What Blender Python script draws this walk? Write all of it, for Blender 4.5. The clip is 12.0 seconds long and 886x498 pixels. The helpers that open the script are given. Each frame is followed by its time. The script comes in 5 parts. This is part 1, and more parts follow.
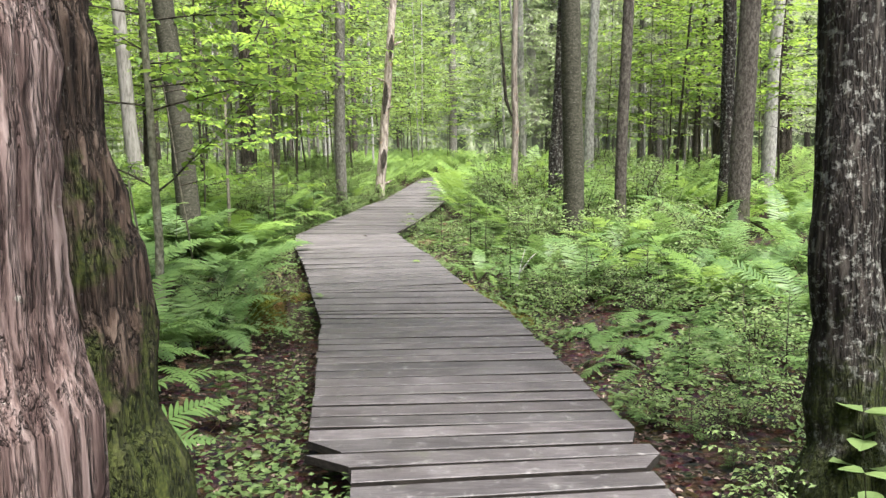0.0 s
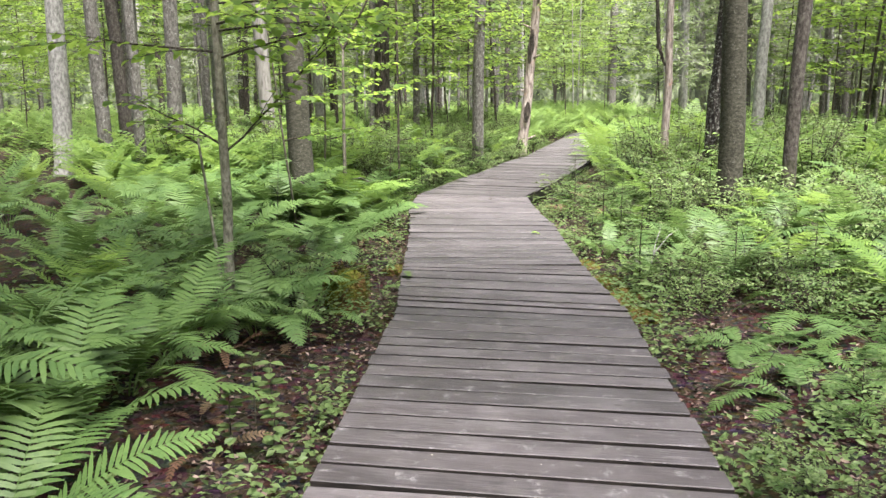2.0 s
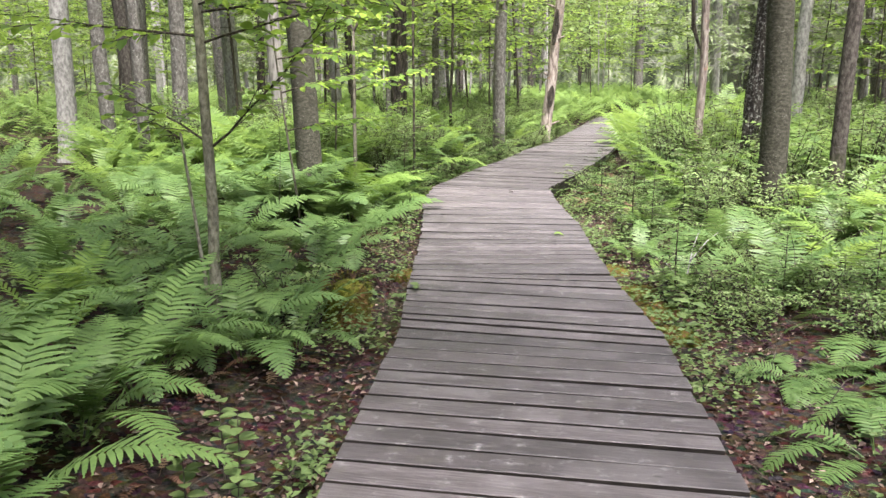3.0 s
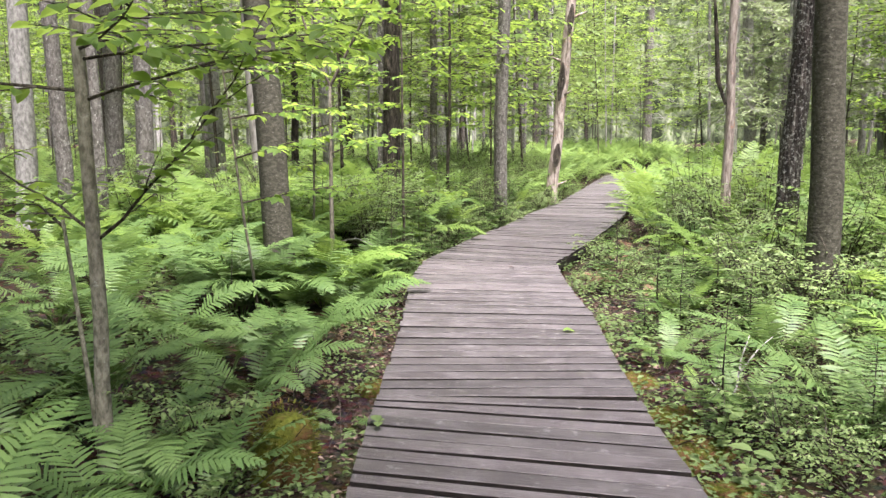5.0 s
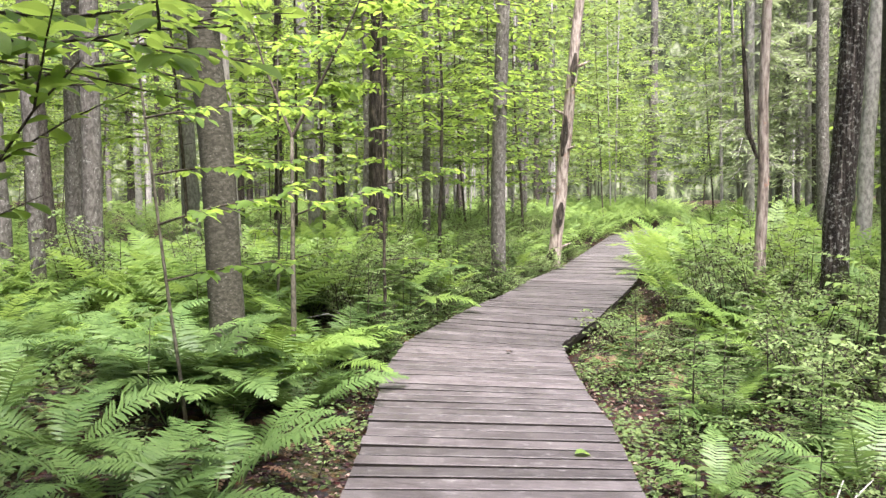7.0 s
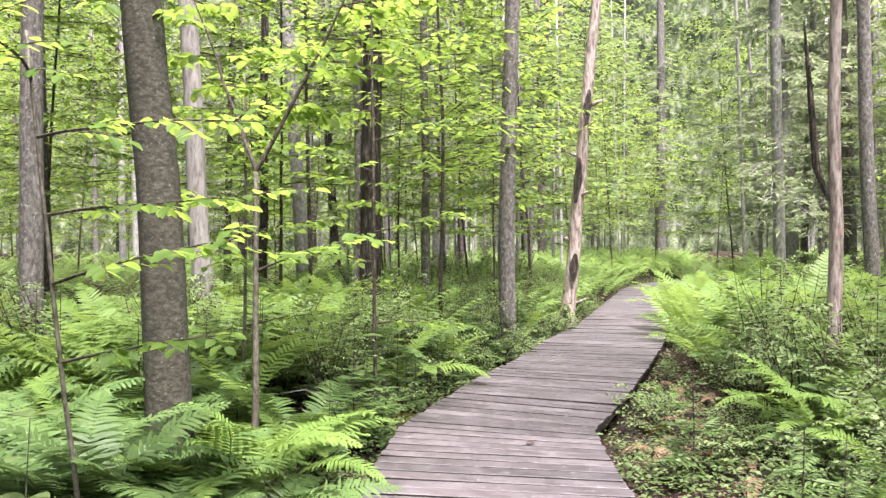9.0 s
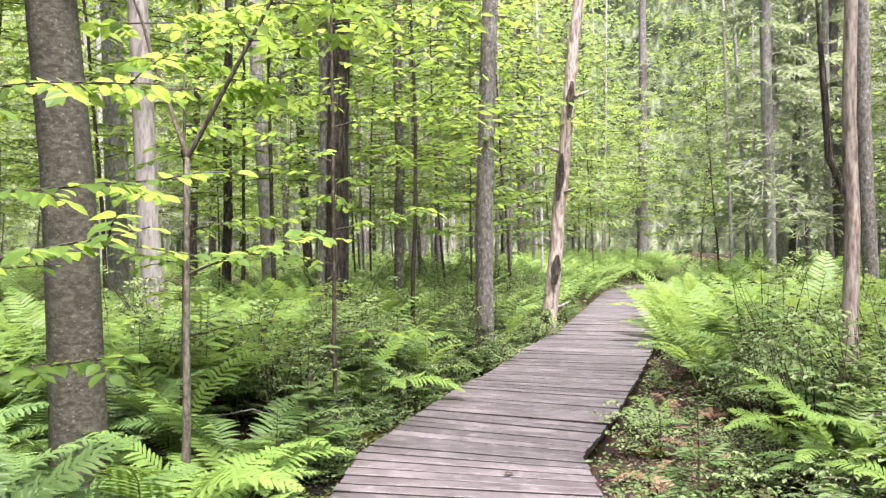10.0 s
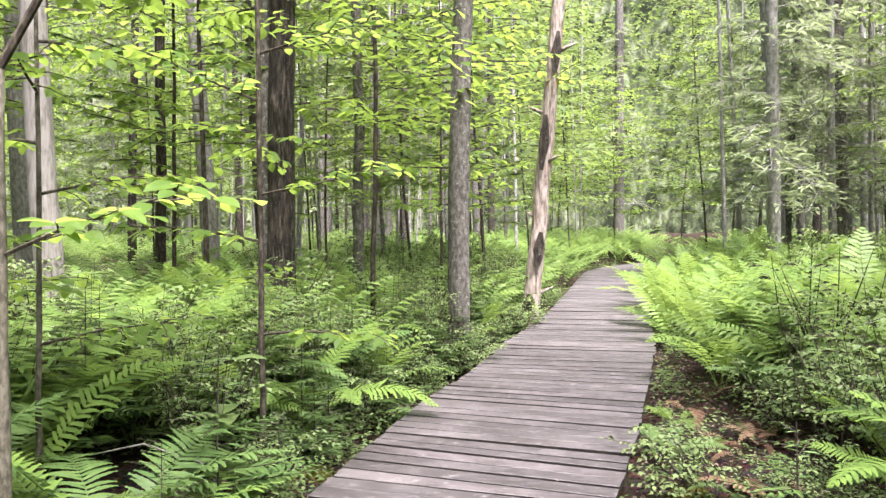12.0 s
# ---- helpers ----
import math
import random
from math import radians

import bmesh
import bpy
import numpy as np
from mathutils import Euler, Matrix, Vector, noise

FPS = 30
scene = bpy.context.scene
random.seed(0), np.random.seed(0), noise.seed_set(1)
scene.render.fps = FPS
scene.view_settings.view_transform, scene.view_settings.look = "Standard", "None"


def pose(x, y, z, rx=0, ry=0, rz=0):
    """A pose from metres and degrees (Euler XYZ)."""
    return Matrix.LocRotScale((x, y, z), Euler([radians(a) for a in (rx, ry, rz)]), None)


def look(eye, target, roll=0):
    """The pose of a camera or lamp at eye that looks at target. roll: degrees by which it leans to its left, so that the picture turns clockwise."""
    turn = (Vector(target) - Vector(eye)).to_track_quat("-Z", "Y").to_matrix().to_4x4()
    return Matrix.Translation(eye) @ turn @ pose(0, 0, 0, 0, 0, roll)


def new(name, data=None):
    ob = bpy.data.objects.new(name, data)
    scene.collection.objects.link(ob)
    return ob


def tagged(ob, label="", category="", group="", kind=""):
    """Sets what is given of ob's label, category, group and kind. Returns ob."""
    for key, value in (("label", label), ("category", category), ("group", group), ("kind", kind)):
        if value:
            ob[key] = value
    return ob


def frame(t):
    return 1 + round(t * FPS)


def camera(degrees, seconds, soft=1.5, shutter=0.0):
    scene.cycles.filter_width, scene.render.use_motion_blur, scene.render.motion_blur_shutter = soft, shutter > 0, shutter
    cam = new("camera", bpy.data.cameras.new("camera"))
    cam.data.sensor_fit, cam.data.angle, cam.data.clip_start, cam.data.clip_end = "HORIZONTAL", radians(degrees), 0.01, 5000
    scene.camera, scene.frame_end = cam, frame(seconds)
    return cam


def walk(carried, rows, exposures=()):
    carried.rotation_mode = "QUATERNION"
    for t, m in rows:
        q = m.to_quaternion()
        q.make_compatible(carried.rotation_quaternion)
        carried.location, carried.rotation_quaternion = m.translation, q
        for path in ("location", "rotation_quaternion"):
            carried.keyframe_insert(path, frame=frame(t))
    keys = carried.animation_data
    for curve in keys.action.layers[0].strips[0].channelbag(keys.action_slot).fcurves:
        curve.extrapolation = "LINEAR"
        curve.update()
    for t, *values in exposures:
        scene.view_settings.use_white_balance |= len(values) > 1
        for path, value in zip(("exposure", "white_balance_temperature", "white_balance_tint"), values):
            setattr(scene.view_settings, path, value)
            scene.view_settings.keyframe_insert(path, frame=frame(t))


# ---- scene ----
cam = camera(57.1, 12.0, soft=1.45)
METRES, EYE, TILT, LEAN, TURN = 9.57, 1.40, -7.12, 0.7, 0.0
ROWS = [
    (0.0, 0.0, 0.0, 0.0, 0.0, 0.0, -0.0),
    (0.5, 0.016, 0.0229, 0.0119, 2.16, -1.22, -0.41),
    (1.0, 0.0275, 0.05, 0.0104, 5.62, -1.72, -0.93),
    (1.5, 0.0361, 0.0903, 0.0153, 9.57, -2.52, -1.54),
    (2.0, 0.0396, 0.1284, 0.0196, 11.16, -3.56, -1.86),
    (2.5, 0.0396, 0.1675, 0.0255, 12.05, -4.46, -2.0),
    (3.0, 0.032, 0.2048, 0.0362, 12.74, -4.94, -2.16),
    (5.0, 0.0161, 0.3616, 0.0627, 13.23, -1.22, -2.07),
    (5.5, 0.0188, 0.396, 0.0639, 13.26, -0.66, -2.04),
    (6.0, 0.0112, 0.4391, 0.0706, 13.28, -0.41, -2.08),
    (6.5, 0.0056, 0.4818, 0.0797, 13.33, 0.15, -2.08),
    (7.0, -0.0035, 0.5213, 0.0849, 13.36, 2.73, -2.09),
    (9.0, -0.0463, 0.6848, 0.1021, 13.3, 6.35, -2.05),
    (9.5, -0.0487, 0.7289, 0.1061, 12.68, 6.44, -2.01),
    (10.0, -0.0573, 0.776, 0.1113, 11.9, 6.52, -1.9),
    (10.5, -0.0663, 0.8245, 0.1143, 11.13, 6.51, -1.84),
    (11.0, -0.0747, 0.8733, 0.12, 10.42, 5.98, -1.71),
    (11.5, -0.0867, 0.9204, 0.1245, 9.95, 5.62, -1.64),
    (12.0, -0.0982, 0.9651, 0.1273, 9.5, 5.21, -1.63),
]
EXPOSURE = [(0.0, 2.9, 6120, 10), (1.5, 2.97, 6120, 13), (3.0, 3.02, 6120, 17), (5.0, 3.02, 6120, 21), (7.0, 3.0, 6150, 20), (9.0, 3.07, 6080, 24), (12.0, 3.18, 6080, 22)]
walk(cam, [(t, pose(0, 0, EYE, TILT, LEAN, TURN) @ pose(METRES * x, METRES * y, METRES * z, 90 + pitch, roll, yaw)) for t, x, y, z, yaw, pitch, roll in ROWS], EXPOSURE)
# sun, sky, exposure
world = bpy.data.worlds.new("world")
scene.world = world
world.use_nodes = True
wn = world.node_tree
sky = wn.nodes.new("ShaderNodeTexSky")
sky.sky_type, sky.sun_disc = "NISHITA", False
sky.sun_elevation, sky.sun_rotation = radians(67), radians(145)
sky.air_density, sky.dust_density, sky.ozone_density = 1.0, 6.0, 0.5
wn.links.new(sky.outputs[0], wn.nodes["Background"].inputs[0])
wn.nodes["Background"].inputs[1].default_value = 0.05
sun = new("sun", bpy.data.lights.new("sun", "SUN"))
sun.data.energy, sun.data.angle, sun.data.color = 3.3, radians(30), (1.0, 0.96, 0.88)
sun.matrix_world = look((0, 0, 30), (-7, 10, 0))


# ---------------------------------------------------------------- materials
class Nodes:
    """A short way to write a node material."""

    def __init__(self, name):
        self.m = bpy.data.materials.new(name)
        self.m.use_nodes = True
        self.t = self.m.node_tree
        self.bsdf = self.t.nodes["Principled BSDF"]
        self.out = self.t.nodes["Material Output"]

    def n(self, kind, **values):
        node = self.t.nodes.new("ShaderNode" + kind)
        for key, v in values.items():
            self.put(node.inputs[key.replace("_", " ")], v)
        return node

    def put(self, socket, v):
        if isinstance(v, bpy.types.NodeSocket):
            self.t.links.new(v, socket)
        elif isinstance(v, tuple) and len(v) == 3 and socket.type == "RGBA":
            socket.default_value = (*v, 1)
        else:
            socket.default_value = v

    def coords(self, scale=(1, 1, 1), which="Object"):
        c = self.n("TexCoord")
        mp = self.n("Mapping", Vector=c.outputs[which], Scale=scale)
        return mp.outputs[0]

    def noise(self, scale, vec, detail=4.0, rough=0.6, dist=0.0):
        return self.n("TexNoise", Vector=vec, Scale=scale, Detail=detail, Roughness=rough, Distortion=dist).outputs[0]

    def ramp(self, fac, *stops):
        r = self.n("ValToRGB", Fac=fac)
        e = r.color_ramp.elements
        while len(e) < len(stops):
            e.new(0.5)
        for el, (p, c) in zip(e, stops):
            el.position = p
            el.color = (*c, 1) if isinstance(c, tuple) else (c, c, c, 1)
        return r.outputs[0]

    def mix(self, fac, a, b, kind="MIX"):
        x = self.n("Mix")
        x.data_type, x.blend_type = "RGBA", kind
        self.put(x.inputs[0], fac), self.put(x.inputs[6], a), self.put(x.inputs[7], b)
        return x.outputs[2]

    def math(self, op, a, b=0.0):
        x = self.n("Math")
        x.operation = op
        self.put(x.inputs[0], a), self.put(x.inputs[1], b)
        return x.outputs[0]

    def bump(self, height, strength, distance):
        b = self.n("Bump", Height=height, Strength=strength, Distance=distance)
        self.t.links.new(b.outputs[0], self.bsdf.inputs["Normal"])

    def done(self, color, rough=0.8, spec=0.3):
        self.put(self.bsdf.inputs["Base Color"], color)
        self.put(self.bsdf.inputs["Roughness"], rough)
        self.put(self.bsdf.inputs["Specular IOR Level"], spec)
        return self.m


def leaf_material(name, dark, light, shine, through_color, share, gloss=0.22):
    s = Nodes(name)
    dull = lambda c: tuple(v + (0.3 * c[0] + 0.6 * c[1] + 0.1 * c[2] - v) * k for v, k in zip(c, (0.16, 0.10, 0.06)))
    dark, light = dull(dark), dull(light)
    through_color = dull(through_color)
    island = s.n("NewGeometry").outputs["Random Per Island"]
    ob = s.n("ObjectInfo").outputs["Random"]
    vec = s.coords()
    big = s.noise(1.7, vec, 2)
    f = s.math("ADD", s.math("MULTIPLY", island, 0.45), s.math("ADD", s.math("MULTIPLY", ob, 0.25), s.math("MULTIPLY", big, 0.4)))
    fine = s.noise(60, vec, 2)
    col = s.ramp(f, (0.15, dark), (0.55, tuple((a + b) / 2 for a, b in zip(dark, light))), (0.95, light))
    col = s.mix(s.math("MULTIPLY", fine, 0.25), col, tuple(0.6 * v for v in dark))
    s.done(col, shine + 0.08, gloss)
    tr = s.n("BsdfTranslucent", Color=s.mix(0.55, col, through_color))
    mixer = s.n("MixShader", Fac=share)
    s.t.links.new(s.bsdf.outputs[0], mixer.inputs[1])
    s.t.links.new(tr.outputs[0], mixer.inputs[2])
    s.t.links.new(mixer.outputs[0], s.out.inputs["Surface"])
    return s.m


def bark_material(name, dark, mid, light, stretch=0.16, scale=26.0, lichen=0.3, moss=0.0, lichen_color=(0.42, 0.43, 0.38), depth=0.02, moss_top=0.9, spot=24.0, plates=0.0, furrow=0.8):
    s = Nodes(name)
    vec = s.coords((1, 1, stretch))
    flat = s.coords()
    ridges = s.noise(scale, vec, 6, 0.65, 0.15)
    large = s.noise(2.2, flat, 3)
    col = s.ramp(ridges, (0.40, dark), (0.5, mid), (0.62, light))
    col = s.mix(s.math("MULTIPLY", large, 0.35), col, mid)
    relief = ridges
    if plates:
        vein = s.noise(plates, s.coords((1, 1, 0.085)), 4, 0.6, 0.1)
        crest = s.ramp(s.math("ABSOLUTE", s.math("SUBTRACT", vein, 0.5)), (0.0, 0.0), (0.03, 0.5), (0.09, 1.0))
        col = s.mix(s.math("MULTIPLY", s.math("SUBTRACT", 1.0, crest), furrow), col, tuple(0.55 * v for v in dark))
        relief = s.math("ADD", s.math("MULTIPLY", crest, 0.8), s.math("MULTIPLY", ridges, 0.8))
    spots = s.noise(spot, flat, 6, 0.75)
    lf = s.ramp(spots, (0.66 - 0.2 * lichen, 0.0), (0.72 - 0.2 * lichen, 1.0))
    lf = s.math("MULTIPLY", s.math("MULTIPLY", lf, ridges), 1.7 * min(1.0, lichen + 0.3))
    col = s.mix(s.math("MINIMUM", lf, 0.85), col, lichen_color)
    if moss:
        z = s.n("SeparateXYZ", Vector=s.n("TexCoord").outputs["Object"]).outputs[2]
        low = s.math("SUBTRACT", 1.0, s.math("DIVIDE", z, moss_top))
        mf = s.math("ADD", s.math("MULTIPLY", low, 0.35), s.math("SUBTRACT", s.noise(3.5, flat, 5, 0.7), 0.42))
        mf = s.ramp(s.math("MULTIPLY", mf, moss), (0.1, 0.0), (0.26, 1.0))
        mosscol = s.ramp(s.noise(70, flat, 3), (0.35, (0.010, 0.016, 0.003)), (0.65, (0.042, 0.053, 0.010)))
        col = s.mix(s.math("MULTIPLY", mf, 0.85), col, mosscol)
    s.bump(relief, 1.0, depth * 1.5)
    return s.done(col, 0.92, 0.15)


LEAF = {
    "beech": leaf_material("beech_leaf", (0.048, 0.108, 0.016), (0.135, 0.225, 0.033), 0.44, (0.42, 0.60, 0.068), 0.54),
    "far": leaf_material("distant_leaf", (0.052, 0.097, 0.028), (0.175, 0.245, 0.066), 0.55, (0.30, 0.41, 0.09), 0.42),
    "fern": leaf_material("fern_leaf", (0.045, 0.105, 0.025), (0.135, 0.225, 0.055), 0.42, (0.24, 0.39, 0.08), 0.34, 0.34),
    # a second fern leaf with sunlight put into its colour
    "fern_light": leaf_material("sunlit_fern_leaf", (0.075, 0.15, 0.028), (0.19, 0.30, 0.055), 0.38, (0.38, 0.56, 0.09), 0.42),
    "bed": leaf_material("fern_bed_leaf", (0.065, 0.13, 0.03), (0.175, 0.27, 0.058), 0.42, (0.32, 0.48, 0.09), 0.4),
    "herb": leaf_material("herb_leaf", (0.045, 0.09, 0.025), (0.17, 0.235, 0.075), 0.42, (0.26, 0.38, 0.09), 0.34),
    "shrub": leaf_material("shrub_leaf", (0.085, 0.145, 0.05), (0.21, 0.285, 0.10), 0.45, (0.34, 0.48, 0.12), 0.42),
    "needle": leaf_material("needle_spray", (0.045, 0.10, 0.025), (0.12, 0.20, 0.045), 0.5, (0.14, 0.24, 0.05), 0.3),
    "conifer": leaf_material("conifer_spray", (0.115, 0.155, 0.075), (0.28, 0.33, 0.17), 0.6, (0.34, 0.42, 0.18), 0.4),
    "canopy": leaf_material("canopy_leaf", (0.05, 0.11, 0.015), (0.13, 0.23, 0.03), 0.5, (0.34, 0.52, 0.05), 0.5),
}
BARK = {
    "shaggy": bark_material("shaggy_pinkish_bark", (0.035, 0.02, 0.018), (0.125, 0.087, 0.079), (0.25, 0.193, 0.18), 0.07, 30, 0.12, 0, depth=0.008, plates=33.0, furrow=0.55),
    "mossy": bark_material("mossy_dark_bark", (0.014, 0.010, 0.008), (0.045, 0.030, 0.022), (0.10, 0.073, 0.058), 0.09, 30, 0.1, 1.7, depth=0.016, moss_top=1.4, plates=28.0, furrow=0.6),
    "lichened": bark_material("lichened_dark_bark", (0.012, 0.010, 0.009), (0.04, 0.033, 0.028), (0.10, 0.09, 0.078), 0.12, 36, 0.6, 1.3, (0.31, 0.31, 0.28), 0.025, 0.8, 24.0, 30.0, 0.55),
    "brown": bark_material("speckled_brown_bark", (0.024, 0.020, 0.017), (0.052, 0.045, 0.038), (0.095, 0.085, 0.073), 0.5, 30, 0.25, 0.7, (0.22, 0.22, 0.195), 0.012),
    "maple": bark_material("banded_dark_maple_bark", (0.021, 0.020, 0.014), (0.037, 0.035, 0.025), (0.062, 0.060, 0.045), 1.7, 22, 0.32, 0.5, (0.21, 0.205, 0.18), 0.004, 0.7, 44.0),
    "grey": bark_material("smooth_grey_bark", (0.055, 0.05, 0.045), (0.105, 0.097, 0.086), (0.17, 0.16, 0.145), 0.5, 26, 0.4, 0.5, (0.44, 0.45, 0.41), 0.008),
    "dark": bark_material("dark_rough_bark", (0.02, 0.018, 0.015), (0.06, 0.05, 0.04), (0.12, 0.10, 0.08), 0.2, 30, 0.2, 1.0, depth=0.02, plates=30.0, furrow=0.48),
    "pale": bark_material("pale_grey_bark", (0.12, 0.115, 0.105), (0.21, 0.203, 0.188), (0.31, 0.30, 0.28), 0.5, 22, 0.4, 0.2, (0.36, 0.355, 0.33), 0.008),
    "barkless": bark_material("smooth_barkless_wood", (0.10, 0.09, 0.08), (0.18, 0.168, 0.152), (0.24, 0.226, 0.21), 0.2, 20, 0.2, 0, (0.30, 0.28, 0.25), 0.005, 0.9, 5.0),
    "snag": bark_material("weathered_snag_wood", (0.09, 0.07, 0.06), (0.23, 0.19, 0.165), (0.36, 0.32, 0.285), 0.2, 26, 0.25, 0, (0.34, 0.14, 0.06), 0.012, 0.9, 5.0),
    "shoot": bark_material("young_grey_green_bark", (0.09, 0.084, 0.062), (0.18, 0.17, 0.13), (0.28, 0.265, 0.21), 0.5, 34, 0.25, 0.3, depth=0.004),
    "twig": bark_material("twig_bark", (0.018, 0.015, 0.012), (0.045, 0.037, 0.028), (0.095, 0.082, 0.064), 0.4, 40, 0.1, 0, depth=0.003),
    "stem": bark_material("sapling_bark", (0.04, 0.036, 0.026), (0.085, 0.077, 0.058), (0.14, 0.128, 0.10), 0.5, 34, 0.15, 0.3, depth=0.004),
}


def plank_material():
    s = Nodes("weathered_plank_wood")
    vec = s.coords((2.0, 30, 30))
    ob = s.n("ObjectInfo").outputs["Random"]
    away = s.n("VectorMath")
    away.operation = "ADD"
    s.put(away.inputs[0], s.coords())
    s.put(away.inputs[1], s.n("CombineXYZ", X=s.math("MULTIPLY", ob, 61.0), Y=s.math("MULTIPLY", ob, 29.0)).outputs[0])
    flat = away.outputs[0]
    shift = s.n("VectorMath")
    shift.operation = "ADD"
    s.put(shift.inputs[0], vec)
    s.put(shift.inputs[1], s.n("CombineXYZ", X=s.math("MULTIPLY", ob, 40.0), Y=s.math("MULTIPLY", ob, 17.0)).outputs[0])
    grain = s.noise(3.2, shift.outputs[0], 7, 0.62, 0.3)
    col = s.ramp(grain, (0.34, (0.021, 0.0165, 0.0175)), (0.5, (0.046, 0.038, 0.0395)), (0.68, (0.09, 0.077, 0.079)))
    stain = s.noise(2.6, flat, 5, 0.65)
    col = s.mix(s.ramp(stain, (0.44, 0.0), (0.66, 0.55)), col, (0.115, 0.102, 0.103))
    damp = s.noise(1.1, flat, 4, 0.65)
    col = s.mix(s.ramp(damp, (0.48, 0.0), (0.62, 0.6)), col, (0.036, 0.029, 0.029))
    tone = s.ramp(ob, (0.0, 0.72), (0.5, 1.0), (1.0, 1.2))
    col = s.mix(1.0, col, tone, "MULTIPLY")
    streak = s.noise(9.0, shift.outputs[0], 5, 0.7)
    col = s.mix(s.ramp(streak, (0.56, 0.0), (0.68, 0.55)), col, (0.018, 0.014, 0.014))
    worn = s.noise(13, flat, 6, 0.78)
    col = s.mix(s.ramp(worn, (0.57, 0.0), (0.69, 0.6)), col, (0.22, 0.207, 0.207))
    knot = s.n("TexVoronoi", Vector=s.n("Mapping", Vector=flat, Scale=(2.2, 7.0, 1.0)).outputs[0], Scale=1.3)
    col = s.mix(s.ramp(knot.outputs["Distance"], (0.03, 0.85), (0.085, 0.0)), col, (0.016, 0.012, 0.011))
    green = s.noise(4, flat, 4, 0.7)
    col = s.mix(s.ramp(green, (0.6, 0.0), (0.75, 0.35)), col, (0.075, 0.075, 0.045))
    s.bump(s.math("ADD", grain, s.math("MULTIPLY", streak, 0.4)), 0.8, 0.004)
    return s.done(col, s.ramp(stain, (0.3, 0.52), (0.7, 0.66)), 0.45)


def ground_material():
    s = Nodes("forest_floor_litter")
    flat = s.coords()
    cell = s.n("TexVoronoi", Vector=flat, Scale=22.0)
    n1 = s.noise(1.1, flat, 4, 0.6)
    n2 = s.noise(28, flat, 5, 0.7)
    litter = s.mix(0.5, s.ramp(n2, (0.3, (0.009, 0.006, 0.005)), (0.55, (0.030, 0.020, 0.015)), (0.75, (0.085, 0.058, 0.044))), cell.outputs["Color"], "SOFT_LIGHT")
    moss = s.ramp(n2, (0.3, (0.012, 0.018, 0.005)), (0.7, (0.06, 0.075, 0.018)))
    s.bump(s.math("ADD", n2, s.math("MULTIPLY", cell.outputs["Distance"], 0.6)), 0.9, 0.03)
    return s.done(s.mix(s.ramp(n1, (0.56, 0.0), (0.70, 0.7)), litter, moss), 0.95, 0.1)


# board sides are coloured near black to paint the shade inside the gaps
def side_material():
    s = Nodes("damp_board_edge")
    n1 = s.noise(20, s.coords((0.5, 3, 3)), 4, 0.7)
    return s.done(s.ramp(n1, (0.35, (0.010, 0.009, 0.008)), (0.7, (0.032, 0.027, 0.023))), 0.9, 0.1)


def dead_leaf_material():
    s = Nodes("dead_leaf")
    island = s.n("NewGeometry").outputs["Random Per Island"]
    col = s.ramp(island, (0.0, (0.012, 0.008, 0.006)), (0.5, (0.036, 0.021, 0.017)), (0.78, (0.10, 0.064, 0.052)), (1.0, (0.29, 0.22, 0.18)))
    return s.done(s.mix(s.math("MULTIPLY", s.noise(40, s.coords(), 3), 0.5), col, (0.05, 0.03, 0.02)), 0.75, 0.25)


def moss_material():
    s = Nodes("yellow_green_moss")
    flat = s.coords()
    n = s.noise(45, flat, 4, 0.7)
    big = s.noise(5, flat, 3)
    col = s.mix(s.ramp(big, (0.45, 0.0), (0.6, 1.0)), s.ramp(n, (0.3, (0.045, 0.055, 0.008)), (0.7, (0.14, 0.15, 0.022))), s.ramp(n, (0.3, (0.07, 0.035, 0.015)), (0.7, (0.20, 0.11, 0.05))))
    s.bump(n, 1.0, 0.02)
    return s.done(col, 0.95, 0.1)


def straw_material():
    s = Nodes("dry_fern_straw")
    ob = s.n("ObjectInfo").outputs["Random"]
    col = s.ramp(ob, (0.0, (0.075, 0.038, 0.022)), (0.5, (0.13, 0.075, 0.045)), (1.0, (0.25, 0.18, 0.11)))
    return s.done(s.mix(s.math("MULTIPLY", s.noise(50, s.coords(), 3), 0.5), col, (0.06, 0.035, 0.02)), 0.8, 0.2)


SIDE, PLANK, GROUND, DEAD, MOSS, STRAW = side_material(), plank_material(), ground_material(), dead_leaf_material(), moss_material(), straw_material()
rng = np.random.default_rng(7)


# ---------------------------------------------------------------- mesh helpers
class Buf:
    """Vertices and faces gathered into one mesh."""

    def __init__(self):
        self.v, self.f, self.k = [], [], 0

    def add(self, verts, faces):
        verts = np.asarray(verts, float)
        self.v.append(verts)
        self.f += [tuple(i + self.k for i in face) for face in faces]
        self.k += len(verts)

    def add_many(self, template, faces, pos, way, up, size):
        """A template (y along its length, z its upper side) set down many times."""
        n, m = len(pos), len(template)
        if not n:
            return
        way = way / np.linalg.norm(way, axis=1)[:, None]
        side = np.cross(way, up)
        side /= np.linalg.norm(side, axis=1)[:, None] + 1e-9
        top = np.cross(side, way)
        basis = np.stack([side, way, top], axis=1) * size[:, None, None]
        verts = np.einsum("mk,nkj->nmj", template, basis) + pos[:, None, :]
        self.v.append(verts.reshape(-1, 3))
        for i in range(n):
            o = self.k + i * m
            self.f += [tuple(j + o for j in face) for face in faces]
        self.k += n * m

    def mesh(self, name, material, smooth=False):
        me = bpy.data.meshes.new(name)
        me.from_pydata(np.concatenate(self.v).tolist(), [], self.f)
        me.materials.append(material)
        if smooth:
            me.polygons.foreach_set("use_smooth", [True] * len(me.polygons))
        me.update()
        return me


